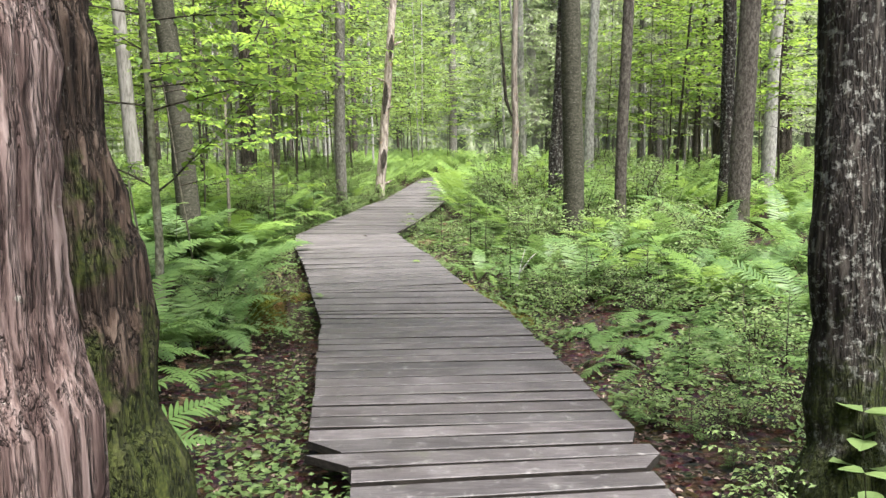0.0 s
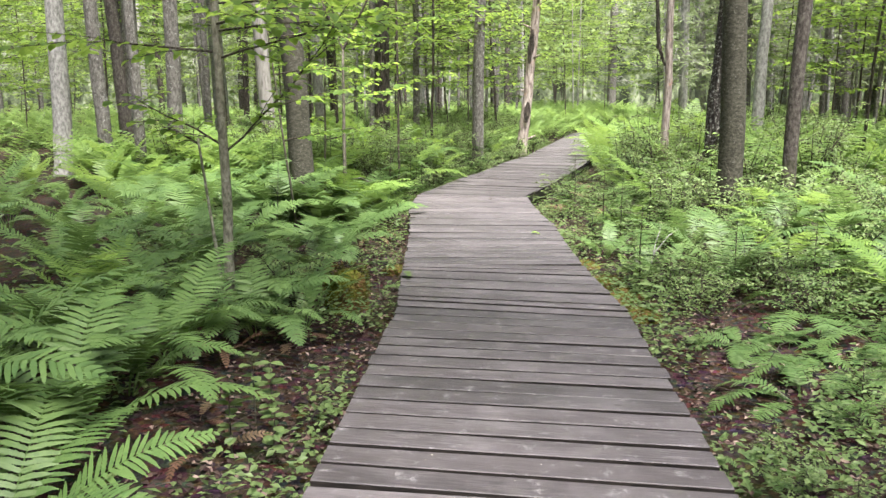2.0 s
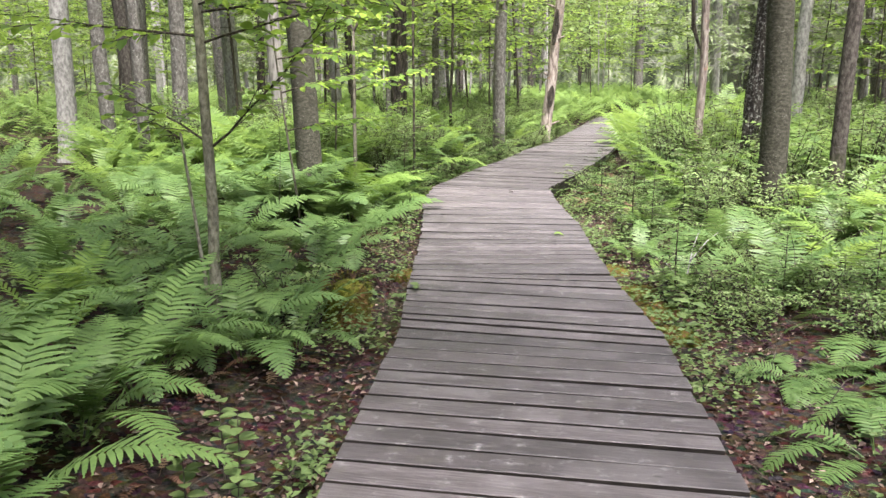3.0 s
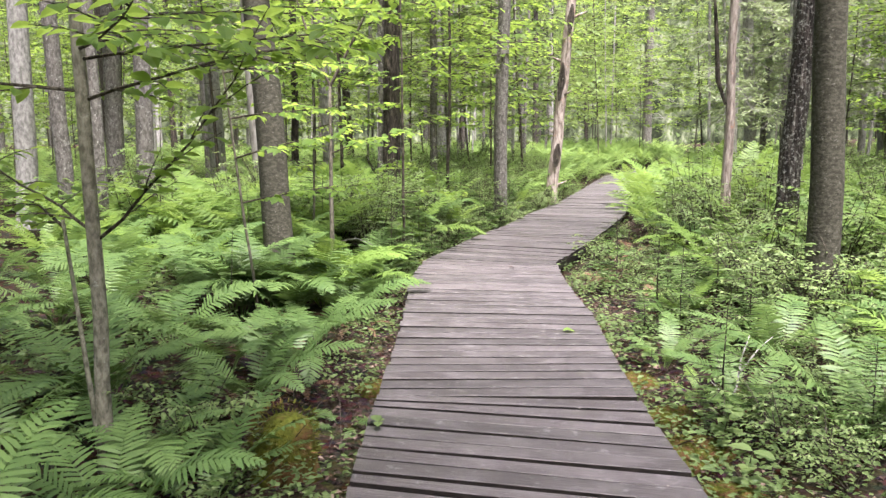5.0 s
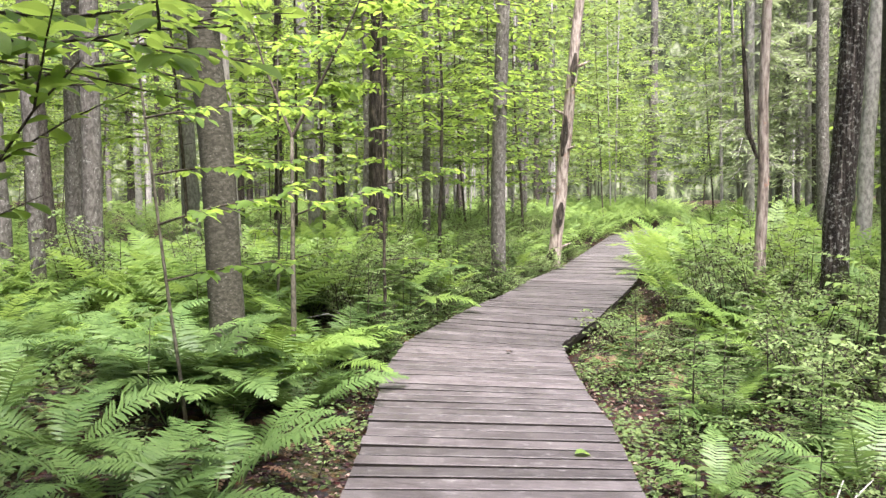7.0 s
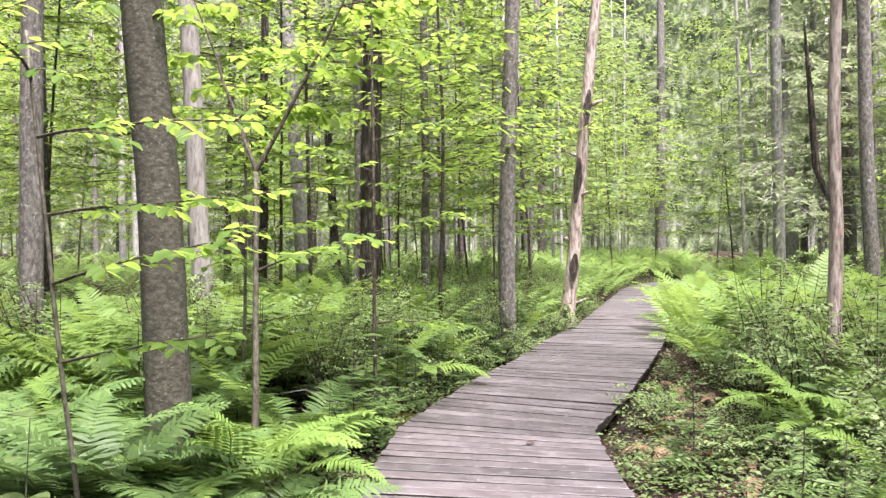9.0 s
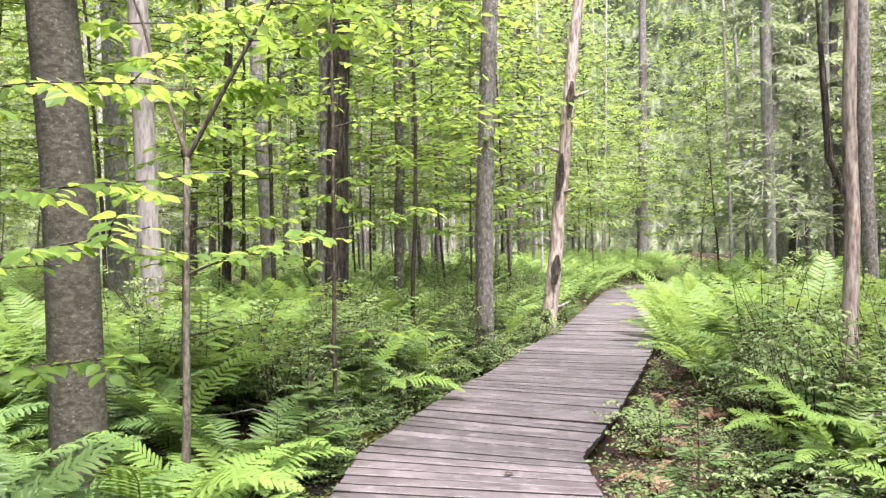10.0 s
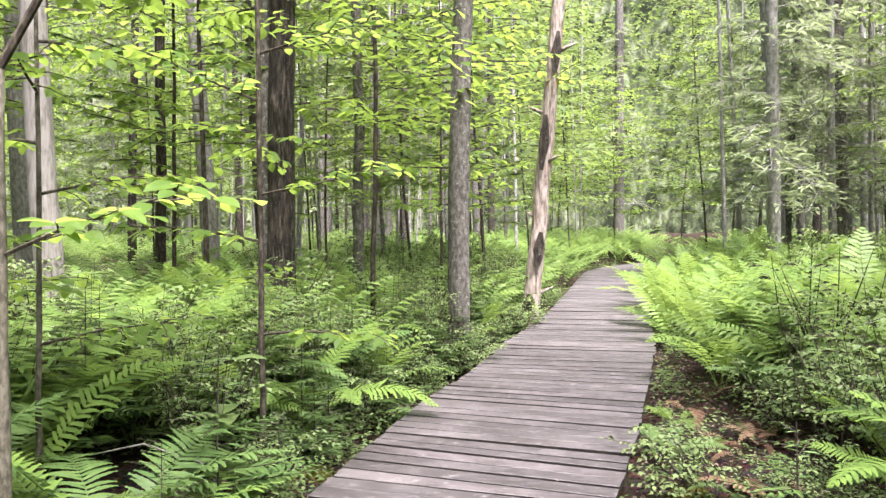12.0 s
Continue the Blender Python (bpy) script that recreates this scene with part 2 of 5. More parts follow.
def part(name, mesh, parent=None, at=None):
    ob = new(name, mesh)
    if parent:
        ob.parent = parent
    if at is not None:
        ob.matrix_basis = at
    return ob


OVAL = np.array([(0, 0, 0), (0, 0.5, 0.0), (0, 1, -0.10), (-0.25, 0.22, 0.05), (-0.33, 0.52, 0.06), (-0.2, 0.8, -0.01), (0.25, 0.22, 0.05), (0.33, 0.52, 0.06), (0.2, 0.8, -0.01)])
OVAL_F = [(0, 1, 4, 3), (1, 2, 5, 4), (0, 6, 7, 1), (1, 7, 8, 2)]
DIAMOND = np.array([(0, 0, 0), (-0.3, 0.45, 0.07), (0, 1, -0.08), (0.3, 0.45, 0.07)])
DIAMOND_F = [(0, 2, 1), (0, 3, 2)]
NEEDLE = np.array([(-0.05, 0, 0), (0.05, 0, 0), (0.02, 1, 0), (-0.02, 1, 0)])
NEEDLE_F = [(0, 1, 2, 3)]


def tube(buf, points, radii, sides=8, ridge=0.0, seed=0, lobes=7):
    """A tapered, uneven round stem along points."""
    pts = np.asarray(points, float)
    r = np.random.default_rng(seed)
    phase = r.uniform(0, 6.28, 4)
    a = np.linspace(0, 2 * math.pi, sides, endpoint=False)
    rings = []
    for i, (p, q) in enumerate(zip(pts, radii)):
        t = pts[min(i + 1, len(pts) - 1)] - pts[max(i - 1, 0)]
        t = t / (np.linalg.norm(t) + 1e-9)
        u = np.cross(t, (0.13, 0.99, 0.05))
        u /= np.linalg.norm(u) + 1e-9
        w = np.cross(t, u)
        k = 1 + ridge * (0.5 * (1 - 2 * np.abs(np.sin(0.5 * lobes * a + phase[0] + 0.02 * i))) + 0.35 * np.sin(3 * a + phase[1] - 0.05 * i) + 0.35 * np.sin(2 * a + phase[2] + 0.06 * i))
        if ridge:
            k += ridge * 0.3 * r.uniform(-1, 1, sides)
        rings.append(p + q * (np.cos(a) * k)[:, None] * u + q * (np.sin(a) * k)[:, None] * w)
    verts = np.concatenate(rings)
    faces = []
    for i in range(len(pts) - 1):
        for j in range(sides):
            k = (j + 1) % sides
            faces.append((i * sides + j, i * sides + k, (i + 1) * sides + k, (i + 1) * sides + j))
    faces.append(tuple(reversed(range(sides))))
    faces.append(tuple(range((len(pts) - 1) * sides, len(pts) * sides)))
    buf.add(verts, faces)


# ---------------------------------------------------------------- the walk's edges and the ground
EDGE_L = [(-4, 0.35), (3.5, -0.43), (3.56, -0.64), (6.62, -1.02), (6.7, -1.06), (9.75, -1.70), (12.2, -2.28), (13.3, -2.42), (14.2, -2.37), (16, -2.25), (17.3, -2.02), (19.3, -1.85), (21.6, -1.5), (23.4, -1.37), (25.8, -1.2), (31, -0.86), (34, -0.3), (40, 2.5)]
EDGE_R = [(-4, 1.75), (3.5, 0.87), (3.56, 0.97), (6.8, 0.55), (8.25, 0.22), (9.6, -0.03), (10.7, -0.2), (11.5, -0.42), (13.5, -0.80), (14.2, -0.68), (15.1, -0.55), (16.9, -0.33), (19.15, -0.07), (23.5, 0.17), (28, 0.45), (31, 0.75), (34, 1.5), (40, 4.3)]
ANGLE = [(-4, 6), (3.4, 6), (4.0, 2.4), (6.0, 1.8), (6.78, -1.0), (7.9, 1.5), (8.3, 13), (8.8, 14), (9.6, 9.5), (10.6, 7), (11.4, 4.5), (12.6, 1), (13.4, -6), (14.0, -12), (16, -11), (17.6, -3), (21, -3), (24, 2), (31, -6), (40, -20)]


def edge(table, y):
    return float(np.interp(y, [p[0] for p in table], [p[1] for p in table]))


def deck_z(y):
    return 0.015 * max(0.0, y - 16) if y < 30 else 0.21


def ground_z(x, y):
    far = math.hypot(x, y - 12)
    rise = 0.016 * max(0.0, y - 16) if y < 60 else 0.70
    rough = 0.10 * noise.noise((0.6 * x, 0.6 * y, 3.1)) + 0.05 * noise.noise((1.9 * x, 1.9 * y, 7.7))
    off = abs(x - 0.5 * (edge(EDGE_L, y) + edge(EDGE_R, y)))
    side = (0.10 + 0.16 * min(1.0, max(0.0, (y - 9) / 5))) * min(1.0, max(0.0, (off - 1.1) / 1.8))
    return -0.27 + rise + side + rough * min(1.0, max(0.25, (off - 0.9) / 1.5)) + (0.6 * noise.noise((0.05 * x, 0.05 * y, 1)) if far > 60 else 0)


def beside(x, y):
    """How far a spot lies outside the boards; negative on them."""
    return max(edge(EDGE_L, y) - x, x - edge(EDGE_R, y))


def build_ground():
    xs = np.concatenate([np.array([-700, -300, -140, -80, -55]), np.arange(-40, -9, 2.0), np.arange(-9, 7, 0.25), np.arange(7, 40, 2.0), np.array([55, 80, 140, 300, 700])])
    ys = np.concatenate([np.array([-700, -300, -120, -60, -30, -15]), np.arange(-8, 26, 0.25), np.arange(26, 60, 1.5), np.array([75, 110, 200, 400, 700])])
    b = Buf()
    verts = [(x, y, ground_z(x, y)) for y in ys for x in xs]
    w = len(xs)
    b.add(verts, [(j * w + i, j * w + i + 1, (j + 1) * w + i + 1, (j + 1) * w + i) for j in range(len(ys) - 1) for i in range(w - 1)])
    tagged(part("ground", b.mesh("ground", GROUND, True)), "damp brown forest floor of leaf litter and moss", "ground", kind="structure")


build_ground()


# ---------------------------------------------------------------- trees
def trunk_mesh(name, h, r0, r1, lean, bark, seed, sides=14, rings=16, flare=0.5, ridge=0.05, bend=0.0, lobes=6, spread=0.22):
    r = np.random.default_rng(seed)
    zs = h * np.linspace(0, 1, rings) ** 1.6
    wander = np.cumsum(r.normal(0, 0.012, (rings, 2)), axis=0) * min(1.0, h / 8)
    pts = [(lean[0] * z + wander[i, 0] + bend * math.sin(z * 0.6), lean[1] * z + wander[i, 1], z - 0.15) for i, z in enumerate(zs)]
    rad = [(r0 + (r1 - r0) * (z / h)) * (1 + min(flare * math.exp(-z / spread), 1.15)) for z in zs]
    b = Buf()
    tube(b, pts, rad, sides, ridge, seed, lobes)
    return b.mesh(name, bark, True), pts, rad


def leaf_branch(wood, leaves, start, way, length, leaf_len, r, template=(OVAL, OVAL_F), spacing=0.055, sub=4, thick=0.008, fine=True):
    """A thin, nearly level branch with side twigs, carrying leaves in one plane."""
    way = np.array(way, float)
    way /= np.linalg.norm(way)
    n = 7 if fine else 4
    pts = [np.array(start, float)]
    step = length / n
    d = way.copy()
    for i in range(n):
        d = d + np.array([r.normal(0, 0.09), r.normal(0, 0.09), r.normal(-0.02, 0.04)])
        d /= np.linalg.norm(d)
        pts.append(pts[-1] + d * step)
    if fine:
        tube(wood, pts, np.linspace(thick, thick * 0.3, n + 1), 5)
    else:
        for i in range(n):
            wood.add([pts[i] + (0, 0, thick), pts[i] - (0, 0, thick), pts[i + 1]], [(0, 1, 2)])
    lines = [(pts, 0.25)]
    for k in range(sub):
        i = 1 + int(k * (n - 2) / max(1, sub - 1)) if sub > 1 else 2
        sgn = 1 if k % 2 else -1
        side = np.cross(d, (0, 0, 1)) * sgn
        w2 = 0.65 * d + 0.8 * side + np.array([0, 0, r.normal(0, 0.1)])
        w2 /= np.linalg.norm(w2)
        l2 = length * r.uniform(0.25, 0.45)
        p2 = [pts[i], pts[i] + w2 * l2 * 0.5, pts[i] + w2 * l2 + np.array([0, 0, -0.03])]
        if fine:
            tube(wood, p2, (thick * 0.5, thick * 0.35, thick * 0.2), 4)
        else:
            wood.add([p2[0], p2[2], p2[1] + np.array([0, 0, thick])], [(0, 1, 2)])
        lines.append((p2, 0.1))
    P, W, U, S = [], [], [], []
    for line, first in lines:
        line = np.array(line)
        seg = np.linalg.norm(np.diff(line, axis=0), axis=1)
        total = seg.sum()
        cum = np.concatenate([[0], np.cumsum(seg)])
        s, flip = total * first, 1
        while s <= total:
            p = np.array([np.interp(s, cum, line[:, c]) for c in range(3)])
            q = np.array([np.interp(min(total, s + 0.05), cum, line[:, c]) for c in range(3)])
            dd = (q - p) if np.linalg.norm(q - p) > 1e-4 else line[-1] - line[-2]
            dd = dd / np.linalg.norm(dd)
            side = np.cross(dd, (0, 0, 1)) * flip
            P.append(p)
            W.append(0.55 * dd + 0.8 * side + np.array([r.normal(0, 0.15), r.normal(0, 0.15), r.normal(-0.22, 0.2)]))
            U.append((r.normal(0, 0.28), r.normal(0, 0.28), 1))
            S.append(leaf_len * r.uniform(0.65, 1.15))
            flip = -flip
            s += spacing * r.uniform(0.7, 1.3)
    leaves.add_many(template[0], template[1], np.array(P), np.array(W), np.array(U), np.array(S))


def understory_meshes(kind, seed):
    """Trunk, limbs and leaves of a slim young tree, three to nine metres high."""
    r = np.random.default_rng(seed)
    h = r.uniform(5.5, 9.0)
    r0 = 0.0055 * h * r.uniform(0.4, 0.8)
    lean = r.normal(0, 0.03, 2)
    stem, pts, rad = trunk_mesh("young_trunk", h, r0, r0 * 0.25, lean, BARK["twig"], seed, 8, 14, 0.3, 0.03, 0.06)
    wood, leaves = Buf(), Buf()
    count = 54
    for k in range(count):
        z = h * (0.22 + 0.78 * (k + r.uniform(0, 1)) / count)
        a = k * 2.4 + r.uniform(-0.5, 0.5)
        p = [np.interp(z, [q[2] for q in pts], [q[c] for q in pts]) for c in (0, 1)] + [z]
        length = (0.55 + 1.35 * math.sin(math.pi * min(1, 0.15 + 0.8 * z / h))) * r.uniform(0.6, 1.2)
        leaf_branch(wood, leaves, p, (math.cos(a), math.sin(a), r.uniform(0.0, 0.45)), length, 0.15 if kind == "beech" else 0.2, r, (DIAMOND, DIAMOND_F), 0.085 if kind == "beech" else 0.13, 4, 0.006, False)
    return stem, wood.mesh("limbs", BARK["twig"]), leaves.mesh("crown", LEAF[kind])


def canopy_mesh(seed, radius, depth, count=260, size=0.28):
    r = np.random.default_rng(seed)
    b, wood = Buf(), Buf()
    P = []
    for k in range(16):
        a, el, l = r.uniform(0, 6.28), r.uniform(-0.1, 0.7), radius * r.uniform(0.5, 1.0)
        e = np.array([math.cos(a) * l, math.sin(a) * l, depth * (k / 16) + l * math.sin(el) * 0.5])
        o = np.array([0, 0, depth * (k / 16) - 0.5])
        mid = (o + e) / 2 + np.array([0, 0, 0.25])
        tube(wood, [o, mid, e], (0.035, 0.022, 0.008), 4)
        m = count // 16
        t = r.uniform(0.35, 1.05, m)[:, None]
        P.append(o + (e - o) * t + r.normal(0, 0.32, (m, 3)) * np.array([1, 1, 0.35]))
    P = np.concatenate(P)
    n = len(P)
    b.add_many(DIAMOND, DIAMOND_F, P, np.c_[r.normal(0, 1, (n, 2)), r.normal(-0.2, 0.3, n)], np.c_[r.normal(0, 0.35, (n, 2)), np.ones(n)], size * r.uniform(0.6, 1.2, n))
    return wood.mesh("limbs", BARK["twig"]), b.mesh("crown", LEAF["canopy"])


def twiggy_mesh(seed, h, reach, live=0.6):
    """Level and drooping conifer boughs, many of them bare, with thin sprays."""
    r = np.random.default_rng(seed)
    wood, leaves = Buf(), Buf()
    for k in range(46):
        z = h * (0.2 + 0.8 * (k + r.uniform()) / 46)
        a = r.uniform(0, 6.28)
        l = reach * (1.05 - 0.75 * z / h) * r.uniform(0.6, 1.2)
        o = np.array([0, 0, z])
        d = np.array([math.cos(a), math.sin(a), 0])
        pts = [o, o + d * l * 0.5 + (0, 0, 0.02), o + d * l + (0, 0, -0.22 * l)]
        tube(wood, pts, (0.014, 0.009, 0.004), 3)
        side = np.cross(d, (0, 0, 1))
        P, W, S = [], [], []
        for t in np.arange(0.2, 1.02, 0.09):
            base = np.array([np.interp(t, (0, 0.5, 1), [p[c] for p in pts]) for c in range(3)])
            for sgn in (-1, 1):
                ll = l * 0.32 * (1.15 - t) + 0.12
                w2 = 0.5 * d + sgn * side + np.array([0, 0, r.normal(-0.15, 0.12)])
                if r.uniform() < 0.5:
                    wood.add([base, base + w2 * ll, base + np.array([0, 0, 0.016])], [(0, 1, 2)])
                if z > (1 - live) * h * 0.5 and r.uniform() < live + 0.2:
                    for q in np.arange(0.15, 1.0, 0.3):
                        P.append(base + w2 * ll * q), W.append(w2 + r.normal(0, 0.45, 3)), S.append(r.uniform(0.12, 0.22))
        if P:
            leaves.add_many(DIAMOND * np.array([0.62, 1, 1]), DIAMOND_F, np.array(P), np.array(W), np.c_[r.normal(0, 0.3, (len(P), 2)), np.ones(len(P))], np.array(S))
    return wood.mesh("boughs", BARK["pale"]), leaves.mesh("sprays", LEAF["conifer"])


# the last crown is denser, added above the view to shade the ferns below
CANOPY = [canopy_mesh(40 + i, 2.6, 4.5) for i in range(3)] + [canopy_mesh(43, 3.2, 5.0, 1100, 0.30)]
TWIGGY = [twiggy_mesh(60 + i, 9.0, 1.9, l) for i, l in enumerate((0.65, 0.35, 0.8))]


def big_tree(x, y, diameter, bark, label, lean=(0, 0), h=13.0, crown=0, seed=1, sides=16, rings=18, ridge=0.05, flare=0.45, lobes=5, name="tree", category="tree", spread=0.22):
    root = new(name)
    root.matrix_basis = pose(x, y, ground_z(x, y))
    me, pts, rad = trunk_mesh("trunk", h, diameter / 2, diameter * 0.28, lean, BARK[bark], seed, sides, rings, flare, ridge, 0.0, lobes, spread)
    part("trunk", me, root)
    if crown is not None:
        kind, i = divmod(crown, 10)
        if kind == 0:
            z = h - 4.3
            wood, leaf = CANOPY[i % 4]
        else:
            z = 0.0
            wood, leaf = TWIGGY[i % 3]
        at = pose(lean[0] * (z + 0.4 * kind * h), lean[1] * (z + 0.4 * kind * h), z, 0, 0, seed * 37)
        tagged(part("branching", wood, root, at), kind="stuff")
        part("crown", leaf, root, at)
    tagged(root, label, category)
    return root


NAMED = [
    (-3.63, 11.77, 0.335, "maple", "grey-brown maple trunk with smooth bark behind ferns", (-0.08, 0.0), 0),
    (1.85, 11.6, 0.31, "maple", "brown speckled hardwood trunk standing in low undergrowth", (-0.012, 0.0), 1),
    (1.90, 14.16, 0.28, "lichened", "dark lichen-spotted trunk leaning slightly, mossy at its foot", (0.05, 0.0), 2),
    (-2.37, 18.56, 0.25, "grey", "slim grey-brown trunk standing beside the boardwalk", (0.035, 0.0), 0),
    (-4.34, 18.18, 0.33, "dark", "dark rough-barked trunk wrapped in bright young leaves", (0.0, 0.0), 1),
    (-4.60, 18.25, 0.16, "grey", "thin pale grey trunk beside a darker trunk", (0.01, 0.0), 2),
    (-6.36, 16.99, 0.30, "barkless", "pale peeling trunk rising from ferns, damaged near its base", (-0.05, 0.0), 0),
    (-8.02, 22.2, 0.19, "dark", "thin dark trunk among understory leaves", (0.015, 0.0), 1),
    (-4.50, 21.9, 0.18, "grey", "thin grey trunk behind bright leaves", (0.0, 0.0), 2),
    (0.5, 42.0, 0.45, "grey", "thick pale grey trunk far along the path", (0.0, 0.0), 11),
    (3.15, 27.2, 0.33, "pale", "pale grey conifer trunk with bare boughs", (-0.055, 0.0), 10),
    (4.4, 27.4, 0.38, "grey", "grey conifer trunk with dead twigs", (-0.02, 0.0), 12),
    (-9.9, 15.3, 0.36, "pale", "pale tall trunk standing in a fern bed", (0.03, 0.0), 0),
    (-8.3, 14.2, 0.25, "grey", "grey trunk in a group standing in ferns", (-0.03, 0.0), 1),
    (-8.7, 15.7, 0.26, "brown", "brownish trunk leaning in a group of trunks", (-0.06, 0.0), 2),
    (-7.2, 13.6, 0.19, "grey", "slender grey trunk in a group standing in ferns", (0.0, 0.0), 0),
    (-6.95, 14.3, 0.26, "grey", "grey trunk with knobbly bark rising from ferns", (0.01, 0.0), 1),
    (-9.8, 17.6, 0.36, "grey", "stout grey trunk in the shade of the woods", (0.02, 0.0), 2),
    (-11.6, 20.2, 0.34, "brown", "brown trunk deep in the woods", (-0.03, 0.0), 0),
    (-7.2, 22.5, 0.30, "pale", "pale trunk far behind the ferns", (-0.05, 0.0), 1),
    (4.38, 12.2, 0.33, "brown", "brown trunk standing in tall ferns beside a darker one", (0.04, 0.0), 2),
    (4.55, 13.3, 0.24, "lichened", "dark lichened trunk behind a brown trunk", (0.0, 0.0), 0),
    (7.3, 18.4, 0.32, "pale", "pale grey birch-like trunk at the fern bed's edge", (0.04, 0.0), 1),
    (2.60, 12.1, 0.175, "brown", "slim brown trunk with peeling patches", (0.02, 0.0), 2),
    (3.3, 18.7, 0.24, "pale", "pale leaning trunk in the woods", (0.04, 0.0), None),
    (3.3, 21.0, 0.24, "grey", "grey conifer trunk above tall shrubs", (-0.02, 0.0), None),
]
for i, (x, y, d, bark, label, lean, crown) in enumerate(NAMED):
    big_tree(x, y, d, bark, label, lean, 12.5 + (i % 4), crown, 100 + i)

# the two stems at the walk's start, the spotted pair across from them, and the dead trees
big_tree(-1.01, 1.52, 0.68, "shaggy", "thick pinkish-brown trunk with shaggy furrowed bark beside the boardwalk", (-0.055, 0.01), 13, 3, 11, 124, 120, 0.045, 0.42, 40, spread=0.8)
big_tree(-1.10, 2.20, 0.43, "mossy", "dark furrowed trunk with green moss over its flared foot", (-0.05, 0.0), 13, 3, 12, 96, 120, 0.06, 3.4, 28, spread=0.62)
big_tree(1.635, 3.45, 0.27, "lichened", "dark trunk spotted with pale lichen, mossy at its foot", (0.004, 0.0), 13, 3, 13, 56, 90, 0.05, 0.9, 17, spread=0.6)
big_tree(2.03, 3.64, 0.28, "lichened", "dark lichened stem growing against a twin trunk", (0.0, 0.02), 13, 0, 14, 48, 70, 0.05, 0.5, 15)
tall_snag = big_tree(-1.70, 21.36, 0.27, "snag", "dead barkless snag with reddish bare wood patches", (0.085, 0.0), 8.5, None, 15, 16, 24, 0.10, 0.35, 4, name="snag")


for k, (z, az, length) in enumerate([(0.75, 0.4, 0.22), (1.9, 2.8, 0.12), (2.7, -0.6, 0.16), (3.4, 3.4, 0.2), (4.3, 0.2, 0.25), (5.2, 2.2, 0.18)]):
    b = Buf()
    o = np.array([0.085 * z, 0.0, z - 0.15])
    d = np.array([math.cos(az), math.sin(az) * 0.6, 0.45])
    tube(b, [o + d * 0.08, o + d * (0.1 + length * 0.6), o + d * (0.1 + length)], (0.035, 0.022, 0.006), 7, 0.15, k)
    part("branch_stub", b.mesh("branch_stub", BARK["snag"], True), tall_snag)
for k, (z, az, tall) in enumerate([(1.2, -1.3, 0.5), (2.6, -1.8, 0.8), (4.0, -1.2, 0.6), (0.5, -1.9, 0.3)]):
    b = Buf()
    pts = []
    for i in range(7):
        zz = z + tall * i / 6
        r0 = (0.15 + (0.084 - 0.15) * zz / 8.5) * (1 + 0.35 * math.exp(-zz / 0.22)) + 0.012
        for q in (-0.5, -0.17, 0.17, 0.5):
            w = 1.0 - abs(i - 3) / 4.2
            a = az + q * w * 1.3
            pts.append((0.085 * zz + r0 * math.cos(a), r0 * math.sin(a), zz - 0.15))
    b.add(pts, [(4 * i + j, 4 * i + j + 1, 4 * i + 5 + j, 4 * i + 4 + j) for i in range(6) for j in range(3)])
    part("bark_patch", b.mesh("bark_patch", BARK["dark"], True), tall_snag)


def broken_snag():
    root = big_tree(1.23, 14.47, 0.13, "snag", "thin weathered snag with a dark broken side stem", (0.015, 0.0), 6.5, None, 16, 12, 18, 0.10, 0.3, 4, name="snag")
    b = Buf()
    tube(b, [(-0.02, 0, 2.0), (-0.12, 0.02, 2.3), (-0.16, 0.02, 2.9), (-0.22, 0.0, 3.6)], (0.02, 0.035, 0.03, 0.008), 7, 0.15, 5)
    part("side_stem", b.mesh("side_stem", BARK["dark"]), root)


broken_snag()


def sapling(x, y, h, r0, lean, forks, branches, label, leaf=0.10, kind="beech", spacing=0.05, seed=1, bark="stem"):
    """A young broadleaf: stem, forked limbs and leafy branches given by height, azimuth, length and rise."""
    r = np.random.default_rng(seed)
    root = new("sapling")
    root.matrix_basis = pose(x, y, ground_z(x, y))
    me, pts, rad = trunk_mesh("stem", h, r0, r0 * 0.55, lean, BARK[bark], seed, 10, 14, 0.35, 0.04)
    part("stem", me, root)
    top = np.array(pts[-1])
    wood, leaves = Buf(), Buf()
    limbs = [(pts, None)]
    for az, length, rise, thick in forks:
        d = np.array([math.cos(az), math.sin(az), rise])
        d /= np.linalg.norm(d)
        q = [top]
        for k in range(6):
            d = d + np.array([r.normal(0, 0.05), r.normal(0, 0.05), 0.05])
            d /= np.linalg.norm(d)
            q.append(q[-1] + d * length / 6)
        fb = Buf()
        tube(fb, q, np.linspace(thick, thick * 0.35, 7), 7)
        part("limb", fb.mesh("limb", BARK["twig"]), root)
        for k in range(10):
            i = 2 + k % 5
            a = az + r.uniform(-2.2, 2.2)
            leaf_branch(wood, leaves, q[i], (math.cos(a), math.sin(a), 0.12), r.uniform(0.5, 1.0), leaf, r, (OVAL, OVAL_F), spacing, 5, 0.006)
    zs = [q[2] for q in pts]
    for z, az, length, rise in branches:
        p = [np.interp(z, zs, [q[c] for q in pts]) for c in (0, 1)] + [z]
        leaf_branch(wood, leaves, p, (math.cos(az), math.sin(az), rise), length, leaf, r, (OVAL, OVAL_F), spacing, 6, 0.010)
    tagged(part("branching", wood.mesh("branching", BARK["twig"]), root), kind="stuff")
    tagged(part("foliage", leaves.mesh("foliage", LEAF[kind]), root), kind="stuff")
    return tagged(root, label, "sapling")


